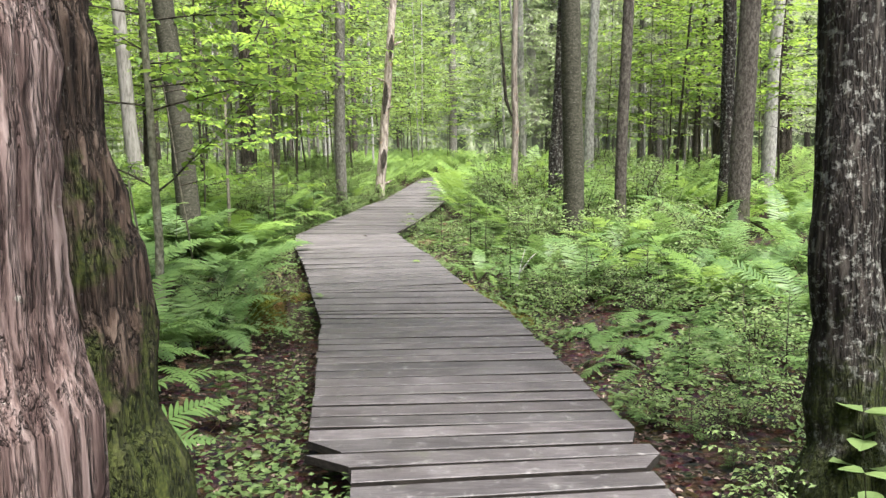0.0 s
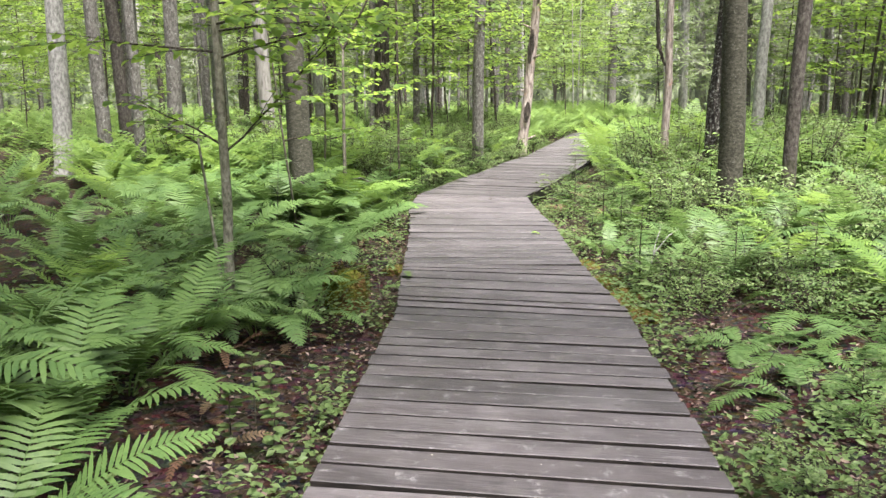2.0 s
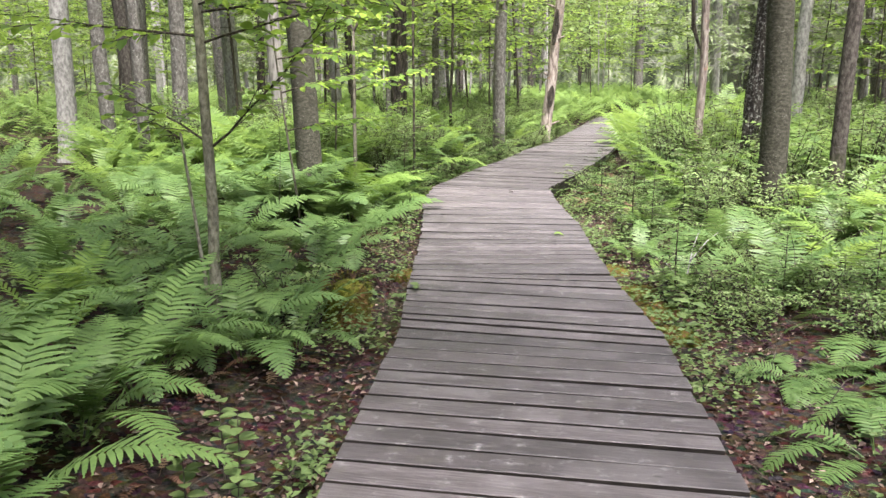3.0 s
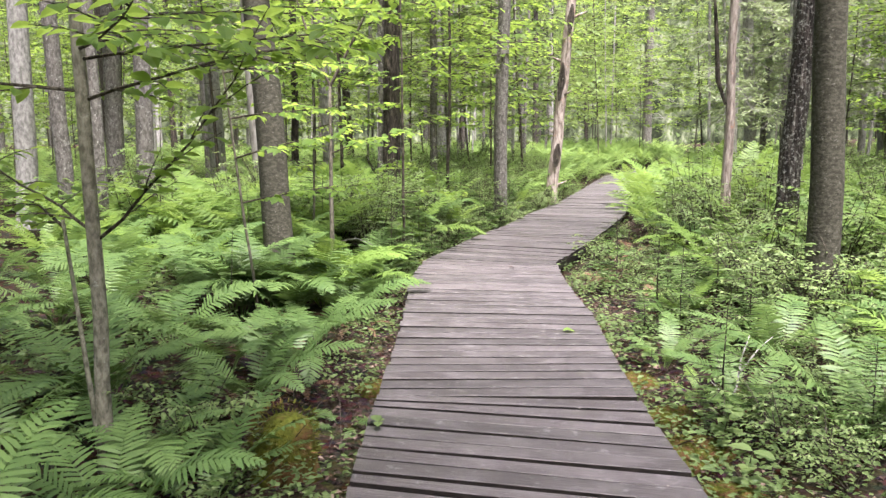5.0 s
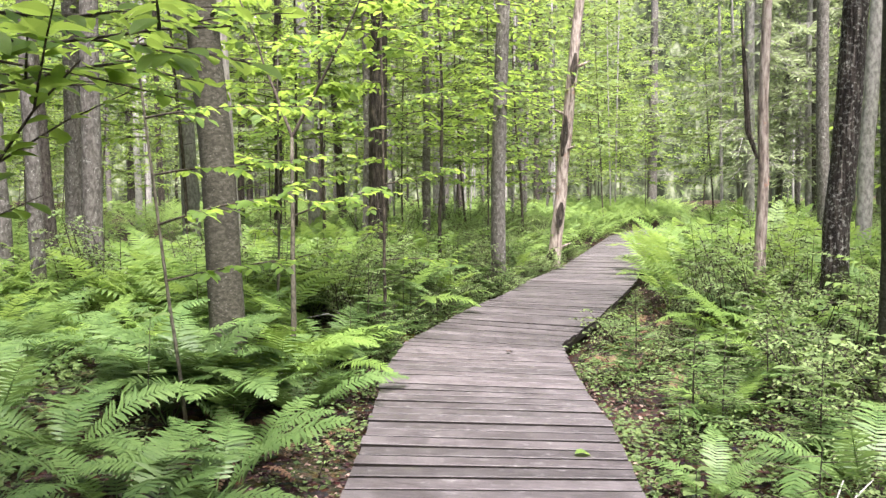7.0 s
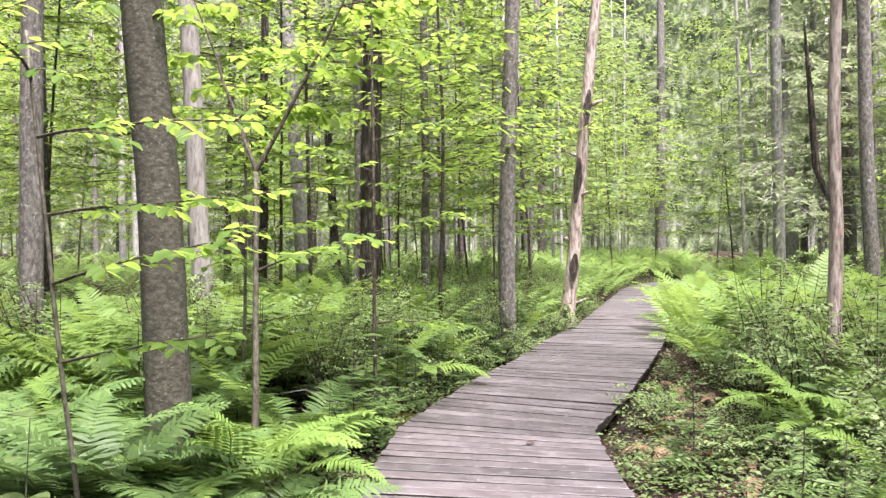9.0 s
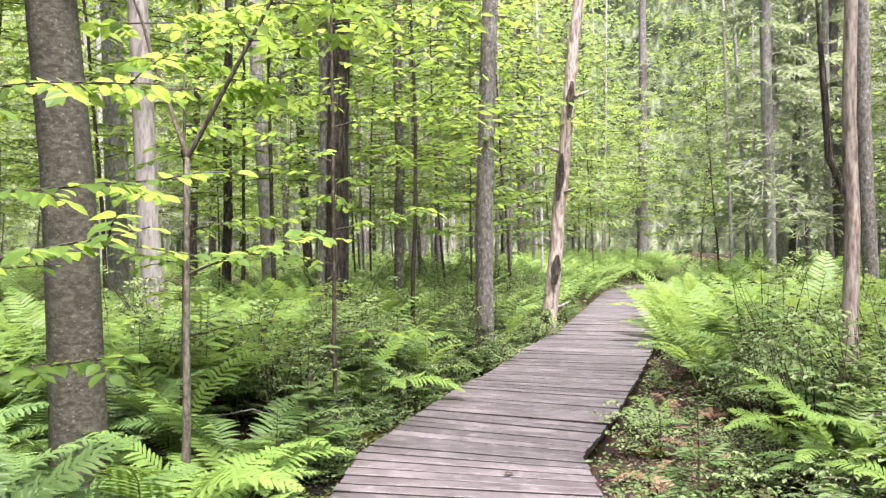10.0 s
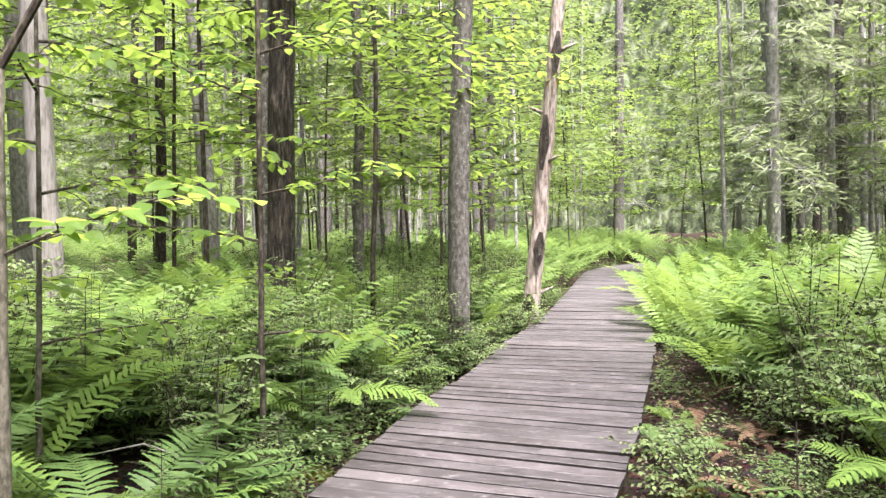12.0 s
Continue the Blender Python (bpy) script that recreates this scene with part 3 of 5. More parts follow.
sapling(-2.50, 7.05, 4.6, 0.042, (-0.015, 0.0), [(2.6, 1.4, 1.2, 0.014), (0.2, 1.3, 1.0, 0.014)],
        [(2.15, -0.15, 1.5, 0.05), (2.2, -0.6, 1.4, 0.06), (2.35, 0.7, 1.4, 0.1), (2.7, 0.0, 1.5, 0.12), (1.25, 0.15, 1.35, 0.75), (1.3, 2.9, 1.1, 0.5), (1.95, 0.0, 1.3, 0.35), (2.0, 3.3, 1.6, 0.1), (2.45, 2.4, 1.4, 0.25), (2.75, 3.8, 1.4, 0.15), (3.1, -2.0, 1.4, 0.2), (3.3, 1.8, 1.3, 0.2), (3.6, 0.0, 1.2, 0.2), (3.8, 3.2, 1.2, 0.2)],
        "slender grey sapling with tiered broad green leaves", 0.105, seed=31, bark="shoot")
sapling(-2.56, 7.12, 1.5, 0.016, (-0.14, 0.05), [], [(1.3, 2.6, 0.5, 0.4)], "thin leaning basal shoot beside a sapling", 0.08, seed=36, bark="shoot")
sapling(-3.24, 12.23, 2.45, 0.030, (0.01, 0.0), [(2.75, 1.6, 1.5, 0.017), (0.35, 1.7, 1.6, 0.019)],
        [(1.55, 0.1, 1.0, 0.4), (2.0, 3.1, 0.8, 0.3)], "Y-forked young tree with broad bright green leaves", 0.115, seed=32)
sapling(-2.98, 14.29, 4.8, 0.022, (0.0, 0.0), [(1.2, 1.2, 1.5, 0.01)],
        [(1.0 + 0.3 * k, 2.1 * k, 0.9, 0.2) for k in range(12)], "thin dark sapling with bright leaves in front of a dark trunk", 0.10, seed=33, bark="twig")
sapling(-3.15, 10.2, 3.0, 0.015, (-0.12, 0.0), [], [(1.15, 0.2, 0.9, 0.15), (1.55, -0.3, 1.2, 0.25), (1.9, 0.6, 1.2, 0.2), (2.3, 0.1, 1.2, 0.2), (2.6, -0.8, 1.1, 0.2)],
        "thin arching sapling with level sprays of leaves", 0.10, seed=34)
sapling(-3.95, 13.4, 3.4, 0.018, (0.02, 0.0), [], [(0.9 + 0.28 * k, 2.3 * k, 0.8, 0.2) for k in range(9)], "thin young tree with sparse bright leaves", 0.10, seed=35)

UNDER = [understory_meshes("beech" if i < 3 else "far", 200 + i) for i in range(6)]


def young_tree(x, y, i, scale, turn):
    root = new("young_tree")
    root.matrix_basis = pose(x, y, ground_z(x, y), 0, 0, turn) @ Matrix.Diagonal((scale, scale, scale, 1))
    stem, limbs, crown = UNDER[i]
    part("trunk", stem, root), tagged(part("branching", limbs, root), kind="stuff"), part("crown", crown, root)
    return tagged(root, "slim young broadleaf tree with layered bright green leaves", "tree", "understory trees")


spots = []
tries = np.random.default_rng(5)
# young trees along the walk's far side, then wider apart into the woods
for x, y in [(-3.3, 18.3), (-5.6, 18.9), (-3.0, 21.4), (-5.0, 22.0), (-2.6, 24.2), (-3.9, 24.0), (-6.6, 20.0), (-7.9, 18.2), (-8.6, 23.0), (-6.2, 25.0), (-2.0, 28.0), (-3.6, 27.5), (-5.2, 28.6), (-10.5, 18.8), (-12.5, 16.5), (-1.2, 35), (3.0, 32.5), (5.4, 21.5), (6.5, 15.8), (4.9, 17.2), (8.6, 13.4), (7.4, 23.6), (2.2, 30.0), (4.8, 25.0), (6.2, 22.6), (2.3, 37.0), (0.2, 38.5), (-0.8, 41.5)]:
    spots.append((x, y))
while len(spots) < 108:
    x, y = tries.uniform(-30, 27), tries.uniform(13, 58)
    if beside(x, y) < 3.0 or (abs(x) < 10 and y < 20) or (0 < x < 6 and y < 34):
        continue
    if x > 1 and tries.uniform() < 0.6:
        continue
    if min(math.hypot(x - a, y - b) for a, b in spots) > 2.0:
        spots.append((x, y))
for k, (x, y) in enumerate(spots):
    young_tree(x, y, k % 3 if y < 24 else k % 6, tries.uniform(0.8, 1.25), tries.uniform(0, 360))

# trunks further off
far_r = np.random.default_rng(9)
made = [(t[0], t[1]) for t in NAMED]
count = 0
while count < 110:
    x, y = far_r.uniform(-34, 32), far_r.uniform(16, 62)
    if beside(x, y) < 2.5 or (abs(x) < 8 and y < 24) or min(math.hypot(x - a, y - b) for a, b in made) < 1.6:
        continue
    made.append((x, y))
    east = x > 1.0
    bark = ["grey", "brown", "pale", "dark", "grey"][count % 5]
    crown = (10 + count % 3) if (east and count % 4) or count % 4 == 0 else count % 3
    big_tree(x, y, far_r.uniform(0.14, 0.38), bark, "tall forest trunk standing among other trees in shade", (far_r.normal(0, 0.03), 0), far_r.uniform(11, 15), crown, 300 + count, 10, 12, 0.05)
    count += 1
# conifers with long dead boughs where the walk bends away
for k in range(16):
    x, y = 2.6 + 0.75 * k + far_r.uniform(-0.3, 0.3), 24 + 7 * ((k * 0.618) % 1) + 0.5 * k
    made.append((x, y))
    big_tree(x, y, far_r.uniform(0.16, 0.3), ["pale", "grey"][k % 2], "grey conifer trunk carrying long drooping half-bare boughs", (far_r.normal(0, 0.02), 0), 13, 10 + k % 3, 620 + k, 10, 12, 0.05)
# thin poles between them, most of them bare below
count = 0
while count < 60:
    y = far_r.uniform(19, 46)
    x = far_r.uniform(-0.42, 0.40) * (y - 4)
    if beside(x, y) < 1.6 or min(math.hypot(x - a, y - b) for a, b in made) < 0.5:
        continue
    made.append((x, y))
    big_tree(x, y, far_r.uniform(0.05, 0.13), ["grey", "pale", "pale"][count % 3], "thin straight pole of a shaded young tree", (far_r.normal(0, 0.035), 0), far_r.uniform(9, 13), None, 700 + count, 7, 7, 0.04)
    count += 1
# unseen trees added behind and beside the walk's start, dense left crowns for shade
for k, (x, y) in enumerate([(-3.5, -2), (3.2, -1.5), (-5.5, 3), (5.2, 4.0), (-2.5, -6), (3.5, -7), (0.2, -12), (-7, -4), (7.5, -3), (-8.5, 8), (8, 8.5), (-13, 9), (12, 14), (-12, 1), (12, 2), (-7.6, 7.4), (-7.2, 4.6), (-4.9, 4.4), (-5.6, 6.4)]):
    big_tree(x, y, 0.3, "grey", "tall grey forest trunk standing in undergrowth, added out of view", (0.01, 0.01), 13, 3 if x < 0 else k % 3, 500 + k, 12, 12)


def far_woods():
    """The wall of leaves beyond the trees that can be told apart."""
    r = np.random.default_rng(77)
    b = Buf()
    n = 76000
    a = r.uniform(-0.95, 0.95, n)
    d = r.uniform(44, 78, n)
    layer = np.round(r.uniform(0, 1, n) ** 1.2 * 24) * 0.9
    z = 0.2 + layer + r.normal(0, 0.22, n)
    x, y = np.sin(a) * d, 8 + np.cos(a) * d
    patch = np.array([noise.noise((0.22 * p, 0.22 * q, 0.45 * s)) for p, q, s in zip(x, y, z)])
    keep = patch > -0.28
    low = (z < 4.0) & (r.uniform(0, 1, n) < np.where(a > -0.2, 0.8, 0.4))
    keep &= ~low
    east = a + r.normal(0, 0.06, n) > 0.02
    for side, material in ((~east, "far"), (east, "herb")):
        b = Buf()
        P = np.c_[x, y, z][keep & side]
        m = len(P)
        b.add_many(DIAMOND * np.array([1.1 if material == "far" else 0.6, 1, 1]), DIAMOND_F, P, np.c_[r.normal(0, 1, (m, 2)), r.normal(-0.2, 0.3, m)], np.c_[r.normal(0, 0.4, (m, 2)), np.ones(m)], r.uniform(0.25, 0.65, m))
        tagged(part("far_foliage", b.mesh("far_foliage", LEAF[material])), "dense green leaves of the distant woods" if material == "far" else "grey-green conifer sprays of the distant woods", "foliage", kind="stuff")


far_woods()


def backdrop():
    """Woods beyond the last trees, a plain curved band."""
    s = Nodes("distant_woods")
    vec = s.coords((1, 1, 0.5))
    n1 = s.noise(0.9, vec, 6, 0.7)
    # dark depth between trunks and pale haze are painted into the mottling
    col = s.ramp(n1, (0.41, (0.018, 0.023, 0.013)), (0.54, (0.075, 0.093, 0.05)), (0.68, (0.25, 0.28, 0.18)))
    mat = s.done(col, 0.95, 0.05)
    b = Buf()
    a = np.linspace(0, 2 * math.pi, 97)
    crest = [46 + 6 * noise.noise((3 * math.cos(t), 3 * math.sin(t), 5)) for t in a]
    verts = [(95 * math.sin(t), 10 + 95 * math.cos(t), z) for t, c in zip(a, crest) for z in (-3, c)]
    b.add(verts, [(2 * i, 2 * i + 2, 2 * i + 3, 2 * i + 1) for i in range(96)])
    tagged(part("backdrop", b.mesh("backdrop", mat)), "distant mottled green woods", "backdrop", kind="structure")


backdrop()


# ---------------------------------------------------------------- ferns
def frond_mesh(name, seed, length, teeth, pairs, arch, material, width=0.165):
    """One arching, feathered frond, growing along +y from its foot."""
    r = np.random.default_rng(seed)
    b = Buf()
    n = 26
    ang = radians(20) + arch * np.linspace(0, 1, n) ** 1.25
    step = length / (n - 1)
    ys = np.concatenate([[0], np.cumsum(np.sin(ang[:-1]) * step)])
    zs = np.concatenate([[0], np.cumsum(np.cos(ang[:-1]) * step)])
    sway = r.normal(0, 0.05) * np.linspace(0, 1, n) ** 2 * length
    path = np.c_[sway, ys, zs]
    tube(b, path[::5], np.linspace(0.006, 0.0012, len(path[::5])), 3)
    for i in range(pairs):
        t = 0.2 + 0.79 * (i + 0.5) / pairs
        u = (t - 0.2) / 0.79
        plen = length * width * min(1.0, (0.35 + 1.9 * u)) * (1 - u ** 2.6) ** 0.8 + 0.008
        pw = 0.79 * length / pairs * (0.55 if teeth > 3 else 0.37)
        k = t * (n - 1)
        p = np.array([np.interp(k, range(n), path[:, c]) for c in range(3)])
        a = np.interp(k, range(n), ang)
        tang = np.array([0, math.sin(a), math.cos(a)])
        nor = np.array([0, -math.cos(a), math.sin(a)])
        for sgn in (-1, 1):
            fwd = 0.28 + 0.35 * u + r.normal(0, 0.05)
            way = np.array([sgn, 0, 0]) + tang * fwd + nor * r.normal(0.12, 0.09)
            way /= np.linalg.norm(way)
            acr = np.cross(nor, way) * sgn
            droop = r.uniform(0.10, 0.26)
            down = np.array([0, 0, 1]) * droop * plen
            spot_at = lambda q: p + way * plen * q - down * q * q
            core = 0.72 if teeth > 3 else 1.0
            verts = []
            for q, f in ((0.0, 0.75), (0.4, 1.0), (0.75, 0.72)):
                verts += [spot_at(q) + acr * pw * f * core, spot_at(q) - acr * pw * f * core]
            verts.append(spot_at(1.0))
            faces = [(0, 2, 3, 1), (2, 4, 5, 3), (4, 6, 5)]
            if teeth > 3:
                for j in range(teeth):
                    q0, q1 = j / teeth, (j + 1) / teeth
                    f = pw * (1 - 0.9 * q0 ** 1.7) * (0.8 if j == 0 else 1)
                    k0, k1, kp = spot_at(q0), spot_at(q1), spot_at(q0 + 0.95 / teeth)
                    i0 = len(verts)
                    verts += [k0, k1, kp + acr * f - nor * 0.1 * f, kp - acr * f - nor * 0.1 * f]
                    faces += [(i0, i0 + 1, i0 + 2), (i0 + 1, i0, i0 + 3)]
            b.add(verts, faces)
    return b.mesh(name, material)


FINE = [frond_mesh("frond", 400 + i, 1.0, 5, 29, radians(a), LEAF["fern"], w) for i, (a, w) in enumerate([(66, 0.175), (80, 0.17), (96, 0.175), (108, 0.16), (74, 0.185)])]
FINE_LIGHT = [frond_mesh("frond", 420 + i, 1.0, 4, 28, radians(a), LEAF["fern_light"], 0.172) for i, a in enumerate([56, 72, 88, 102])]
LOW = [frond_mesh("frond", 490 + i, 1.0, 5, 25, radians(a), LEAF["fern"], 0.19) for i, a in enumerate([80, 92, 104])]
COARSE = [frond_mesh("frond", 480 + i, 1.0, 7, 27, radians(a), LEAF["fern"], 0.19) for i, a in enumerate([68, 84, 100, 76])]
HALF = [frond_mesh("frond", 500 + i, 1.0, 3, 27, radians(a), LEAF["fern"], 0.175) for i, a in enumerate([62, 80, 96, 110])]
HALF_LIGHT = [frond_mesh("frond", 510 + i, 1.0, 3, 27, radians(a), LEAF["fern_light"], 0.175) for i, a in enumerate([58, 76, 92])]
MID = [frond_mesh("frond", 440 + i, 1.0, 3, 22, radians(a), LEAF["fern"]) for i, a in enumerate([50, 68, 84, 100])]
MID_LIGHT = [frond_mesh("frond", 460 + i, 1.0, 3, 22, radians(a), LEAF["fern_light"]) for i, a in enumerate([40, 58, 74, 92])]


def fern(x, y, size, meshes, fronds, r, label="large green fern with arching feathered fronds", tilt=0.0):
    root = new("fern")
    root.matrix_basis = pose(x, y, ground_z(x, y) - 0.02, 0, 0, r.uniform(0, 360))
    first = r.uniform(0, 360)
    for k in range(fronds):
        s = size * r.uniform(0.72, 1.12)
        m = pose(0, 0, 0, 0, 0, first + 360 * k / fronds + r.uniform(-22, 22)) @ pose(0, 0.02, 0, r.uniform(-14, 10) - tilt, r.uniform(-14, 14), 0) @ Matrix.Diagonal((s, s, s, 1))
        part("frond", meshes[int(r.integers(len(meshes)))], root, m)
    return tagged(root, label, "fern", "ferns")


fr = np.random.default_rng(21)
NEAR_FERNS = [(-2.05, 4.35, 1.05), (-2.2, 5.15, 0.95), (-1.72, 3.55, 0.9), (-2.75, 4.6, 1.05), (-2.95, 5.6, 0.95), (-3.3, 3.9, 1.0), (-2.02, 6.45, 0.85), (-1.78, 6.75, 0.75), (-2.4, 6.2, 0.8),
              (-2.38, 7.2, 0.8), (0.85, 12.9, 0.7), (1.5, 12.6, 0.9), (2.2, 10.2, 0.85), (2.7, 9.9, 0.9), (-2.3, 8.3, 0.85), (-2.75, 8.8, 0.95), (-3.1, 7.9, 0.95), (-2.45, 9.6, 0.8), (-3.5, 9.3, 1.0), (-2.9, 10.4, 1.05), (-3.0, 11.3, 1.1), (-2.95, 11.9, 1.0), (-3.0, 12.5, 1.0), (-3.2, 12.85, 1.1), (-3.5, 10.5, 1.1), (-3.9, 12.1, 0.95),
              (1.5, 5.9, 0.58), (1.85, 6.4, 0.62), (2.3, 6.1, 0.62), (1.35, 6.9, 0.5), (1.9, 7.6, 0.58), (1.6, 6.8, 0.5), (2.2, 7.0, 0.6), (2.9, 7.4, 0.9), (2.6, 8.7, 0.9), (3.3, 8.3, 0.95), (3.5, 9.6, 1.0), (0.85, 9.0, 0.6), (0.6, 11.3, 0.6), (1.1, 5.0, 0.26),
              (0.8, 13.7, 0.6), (0.95, 13.4, 1.0), (1.3, 13.0, 1.0), (0.8, 12.5, 0.45), (1.15, 12.2, 0.7), (1.0, 14.6, 0.8), (0.75, 16.6, 0.8), (-0.30, 15.5, 0.42), (-2.95, 13.2, 0.75), (-3.3, 10.75, 1.15), (-3.75, 10.8, 1.2), (-3.6, 11.0, 1.1), (-2.35, 9.1, 0.9), (-2.6, 10.9, 1.0), (-3.4, 16.1, 1.25), (-3.8, 15.7, 1.3), (-3.2, 15.5, 1.15)]
for x, y, s in NEAR_FERNS:
    s *= 1.08
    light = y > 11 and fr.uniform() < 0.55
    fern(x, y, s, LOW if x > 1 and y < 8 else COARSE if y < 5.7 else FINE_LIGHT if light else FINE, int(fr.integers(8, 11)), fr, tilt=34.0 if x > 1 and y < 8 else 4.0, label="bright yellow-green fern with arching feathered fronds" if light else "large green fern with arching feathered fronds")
edge_r = np.random.default_rng(64)
for x, y, s, k in [(-0.22, 15.7, 0.5, 6), (-0.3, 15.0, 0.3, 5), (0.05, 14.5, 0.35, 5), (-0.12, 16.6, 0.4, 6), (-2.62, 13.9, 0.4, 5), (-1.62, 8.2, 0.35, 5), (0.62, 9.3, 0.35, 6)]:
    fern(x, y, s, LOW if k == 5 else FINE_LIGHT, k, edge_r, "small fern leaning over the boardwalk's edge", 26.0)
taken = [(a, b) for a, b, _ in NEAR_FERNS]
n = 0
while n < 170:
    x, y = fr.uniform(-9, 6.5), fr.uniform(2.5, 21)
    off = beside(x, y)
    east = x > edge(EDGE_R, y)
    if off < 0.45 or min(math.hypot(x - a, y - b) for a, b in taken) < (0.5 if off < 5 else 0.75):
        continue
    if east and 8 < y < 13 and off < 2.5 and fr.uniform() < 0.45:
        continue
    if not east and y > 13.5 and off < 1.9 and fr.uniform() < 0.4:
        continue
    if east and off < 1.2 and 11.8 < y < 18:
        continue
    if noise.noise((0.5 * x, 0.5 * y, 9)) < -0.25 or (y < 8 and off < 0.9):
        continue
    if east and y < 6.6 and x < 3.6:
        continue
    taken.append((x, y))
    # the sunlit leaf colour is commoner further along, most of all on the left
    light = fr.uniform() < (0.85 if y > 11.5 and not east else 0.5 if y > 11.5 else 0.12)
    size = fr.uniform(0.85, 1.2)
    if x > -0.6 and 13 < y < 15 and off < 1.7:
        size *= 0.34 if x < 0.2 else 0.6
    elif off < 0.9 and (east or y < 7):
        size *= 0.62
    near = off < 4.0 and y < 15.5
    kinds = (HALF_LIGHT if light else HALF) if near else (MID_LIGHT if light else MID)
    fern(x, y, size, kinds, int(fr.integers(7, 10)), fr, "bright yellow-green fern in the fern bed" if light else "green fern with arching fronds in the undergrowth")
    n += 1


# ferns standing high behind the low edge of the bend
n = 0
while n < 64:
    y = fr.uniform(13.2, 20.5)
    x = edge(EDGE_L, y) - fr.uniform(1.3, 5.6)
    if min(math.hypot(x - a, y - b) for a, b in taken) < 0.42:
        continue
    taken.append((x, y))
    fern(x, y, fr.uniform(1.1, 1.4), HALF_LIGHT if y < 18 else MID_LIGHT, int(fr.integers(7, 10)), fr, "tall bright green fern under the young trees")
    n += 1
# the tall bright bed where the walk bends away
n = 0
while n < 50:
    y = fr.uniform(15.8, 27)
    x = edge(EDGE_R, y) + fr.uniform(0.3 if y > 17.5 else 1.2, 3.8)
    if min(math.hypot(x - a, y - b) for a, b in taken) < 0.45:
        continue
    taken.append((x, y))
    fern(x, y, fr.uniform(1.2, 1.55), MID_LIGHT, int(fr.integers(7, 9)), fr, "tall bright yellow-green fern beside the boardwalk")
    n += 1


# last year's brown fronds along the boards
WITHERED = [frond_mesh("frond", 530 + i, 1.0, 3, 16, radians(a), STRAW, 0.13) for i, a in enumerate([95, 112, 125])]
n = 0
while n < 34:
    east = n % 2 == 0
    y = fr.uniform(12.6, 17.5) if east else fr.uniform(4.2, 12.5)
    x = edge(EDGE_R, y) + fr.uniform(0.35, 1.3) if east else edge(EDGE_L, y) - fr.uniform(0.4, 1.3)
    fern(x, y, fr.uniform(0.3, 0.55), WITHERED, int(fr.integers(3, 6)), fr, "withered brown fern with drooping dry fronds", 22.0)
    n += 1


def fern_bed():
    """Ferns too far off or too many to count."""
    r = np.random.default_rng(91)
    b = Buf()
    comb, faces = [], []
    pairs = 13
    for i in range(pairs):
        t = 0.2 + 0.8 * i / pairs
        y, z = 0.72 * t ** 1.3, 1.05 * t - 0.5 * t ** 2.2
        w = 0.17 * min(1, 0.3 + 2.4 * (t - 0.15)) * (1.02 - t ** 3)
        k = len(comb)
        comb += [(0, y, z), (0, y + 0.05, z), (-w, y + 0.06, z - 0.03), (w, y + 0.06, z - 0.03)]
        faces += [(k, k + 1, k + 2), (k + 1, k, k + 3)]
    comb = np.array(comb)
    P, W, S = [], [], []
    for k in range(2700):
        x, y = (r.uniform(-26, 24), r.uniform(10, 46)) if k < 1550 else (r.uniform(-8, 6), r.uniform(13, 44)) if k < 2250 else (r.uniform(-4, 6), r.uniform(27, 46))
        if beside(x, y) < (0.35 if y > 22 else 0.8 if y > 16 else 1.5) or (-8 < x < 6 and y < 13):
            continue
        z = ground_z(x, y)
        for q in range(6 if y < 26 else 4):
            a = r.uniform(0, 6.28)
            P.append((x, y, z)), W.append((math.cos(a), math.sin(a), r.uniform(-0.05, 0.35))), S.append(r.uniform(0.85, 1.4))
    P, W, S = np.array(P), np.array(W), np.array(S)
    b.add_many(comb, faces, P, W, np.c_[r.normal(0, 0.15, (len(P), 2)), np.ones(len(P))], S)
    tagged(part("fern_bed", b.mesh("fern_bed", LEAF["bed"])), "bed of bright green ferns under the trees", "ferns", kind="stuff")


fern_bed()


# ---------------------------------------------------------------- shrubs, seedlings and herbs
def shrub_meshes(seed, h, spread, leaf, count):
    r = np.random.default_rng(seed)
    wood, leaves = Buf(), Buf()
    for k in range(count):
        a = r.uniform(0, 6.28)
        d = np.array([math.cos(a) * spread, math.sin(a) * spread, h]) * r.uniform(0.5, 1.0)
        pts = [np.zeros(3), d * 0.5 + r.normal(0, 0.05, 3), d + r.normal(0, 0.05, 3)]
        pts[1][2] = abs(pts[1][2])
        tube(wood, pts, (0.008, 0.006, 0.002), 4)
        for q in range(4):
            t = r.uniform(0.3, 1.0)
            o = pts[1] + (pts[2] - pts[1]) * (2 * t - 1) if t > 0.5 else pts[1] * 2 * t
            b = r.uniform(0, 6.28)
            leaf_branch(wood, leaves, o, (math.cos(b), math.sin(b), 0.35), r.uniform(0.18, 0.42), leaf, r, (DIAMOND, DIAMOND_F), leaf * 0.62, 2, 0.003, False)
    return wood.mesh("branching", BARK["twig"]), leaves.mesh("foliage", LEAF["shrub"])


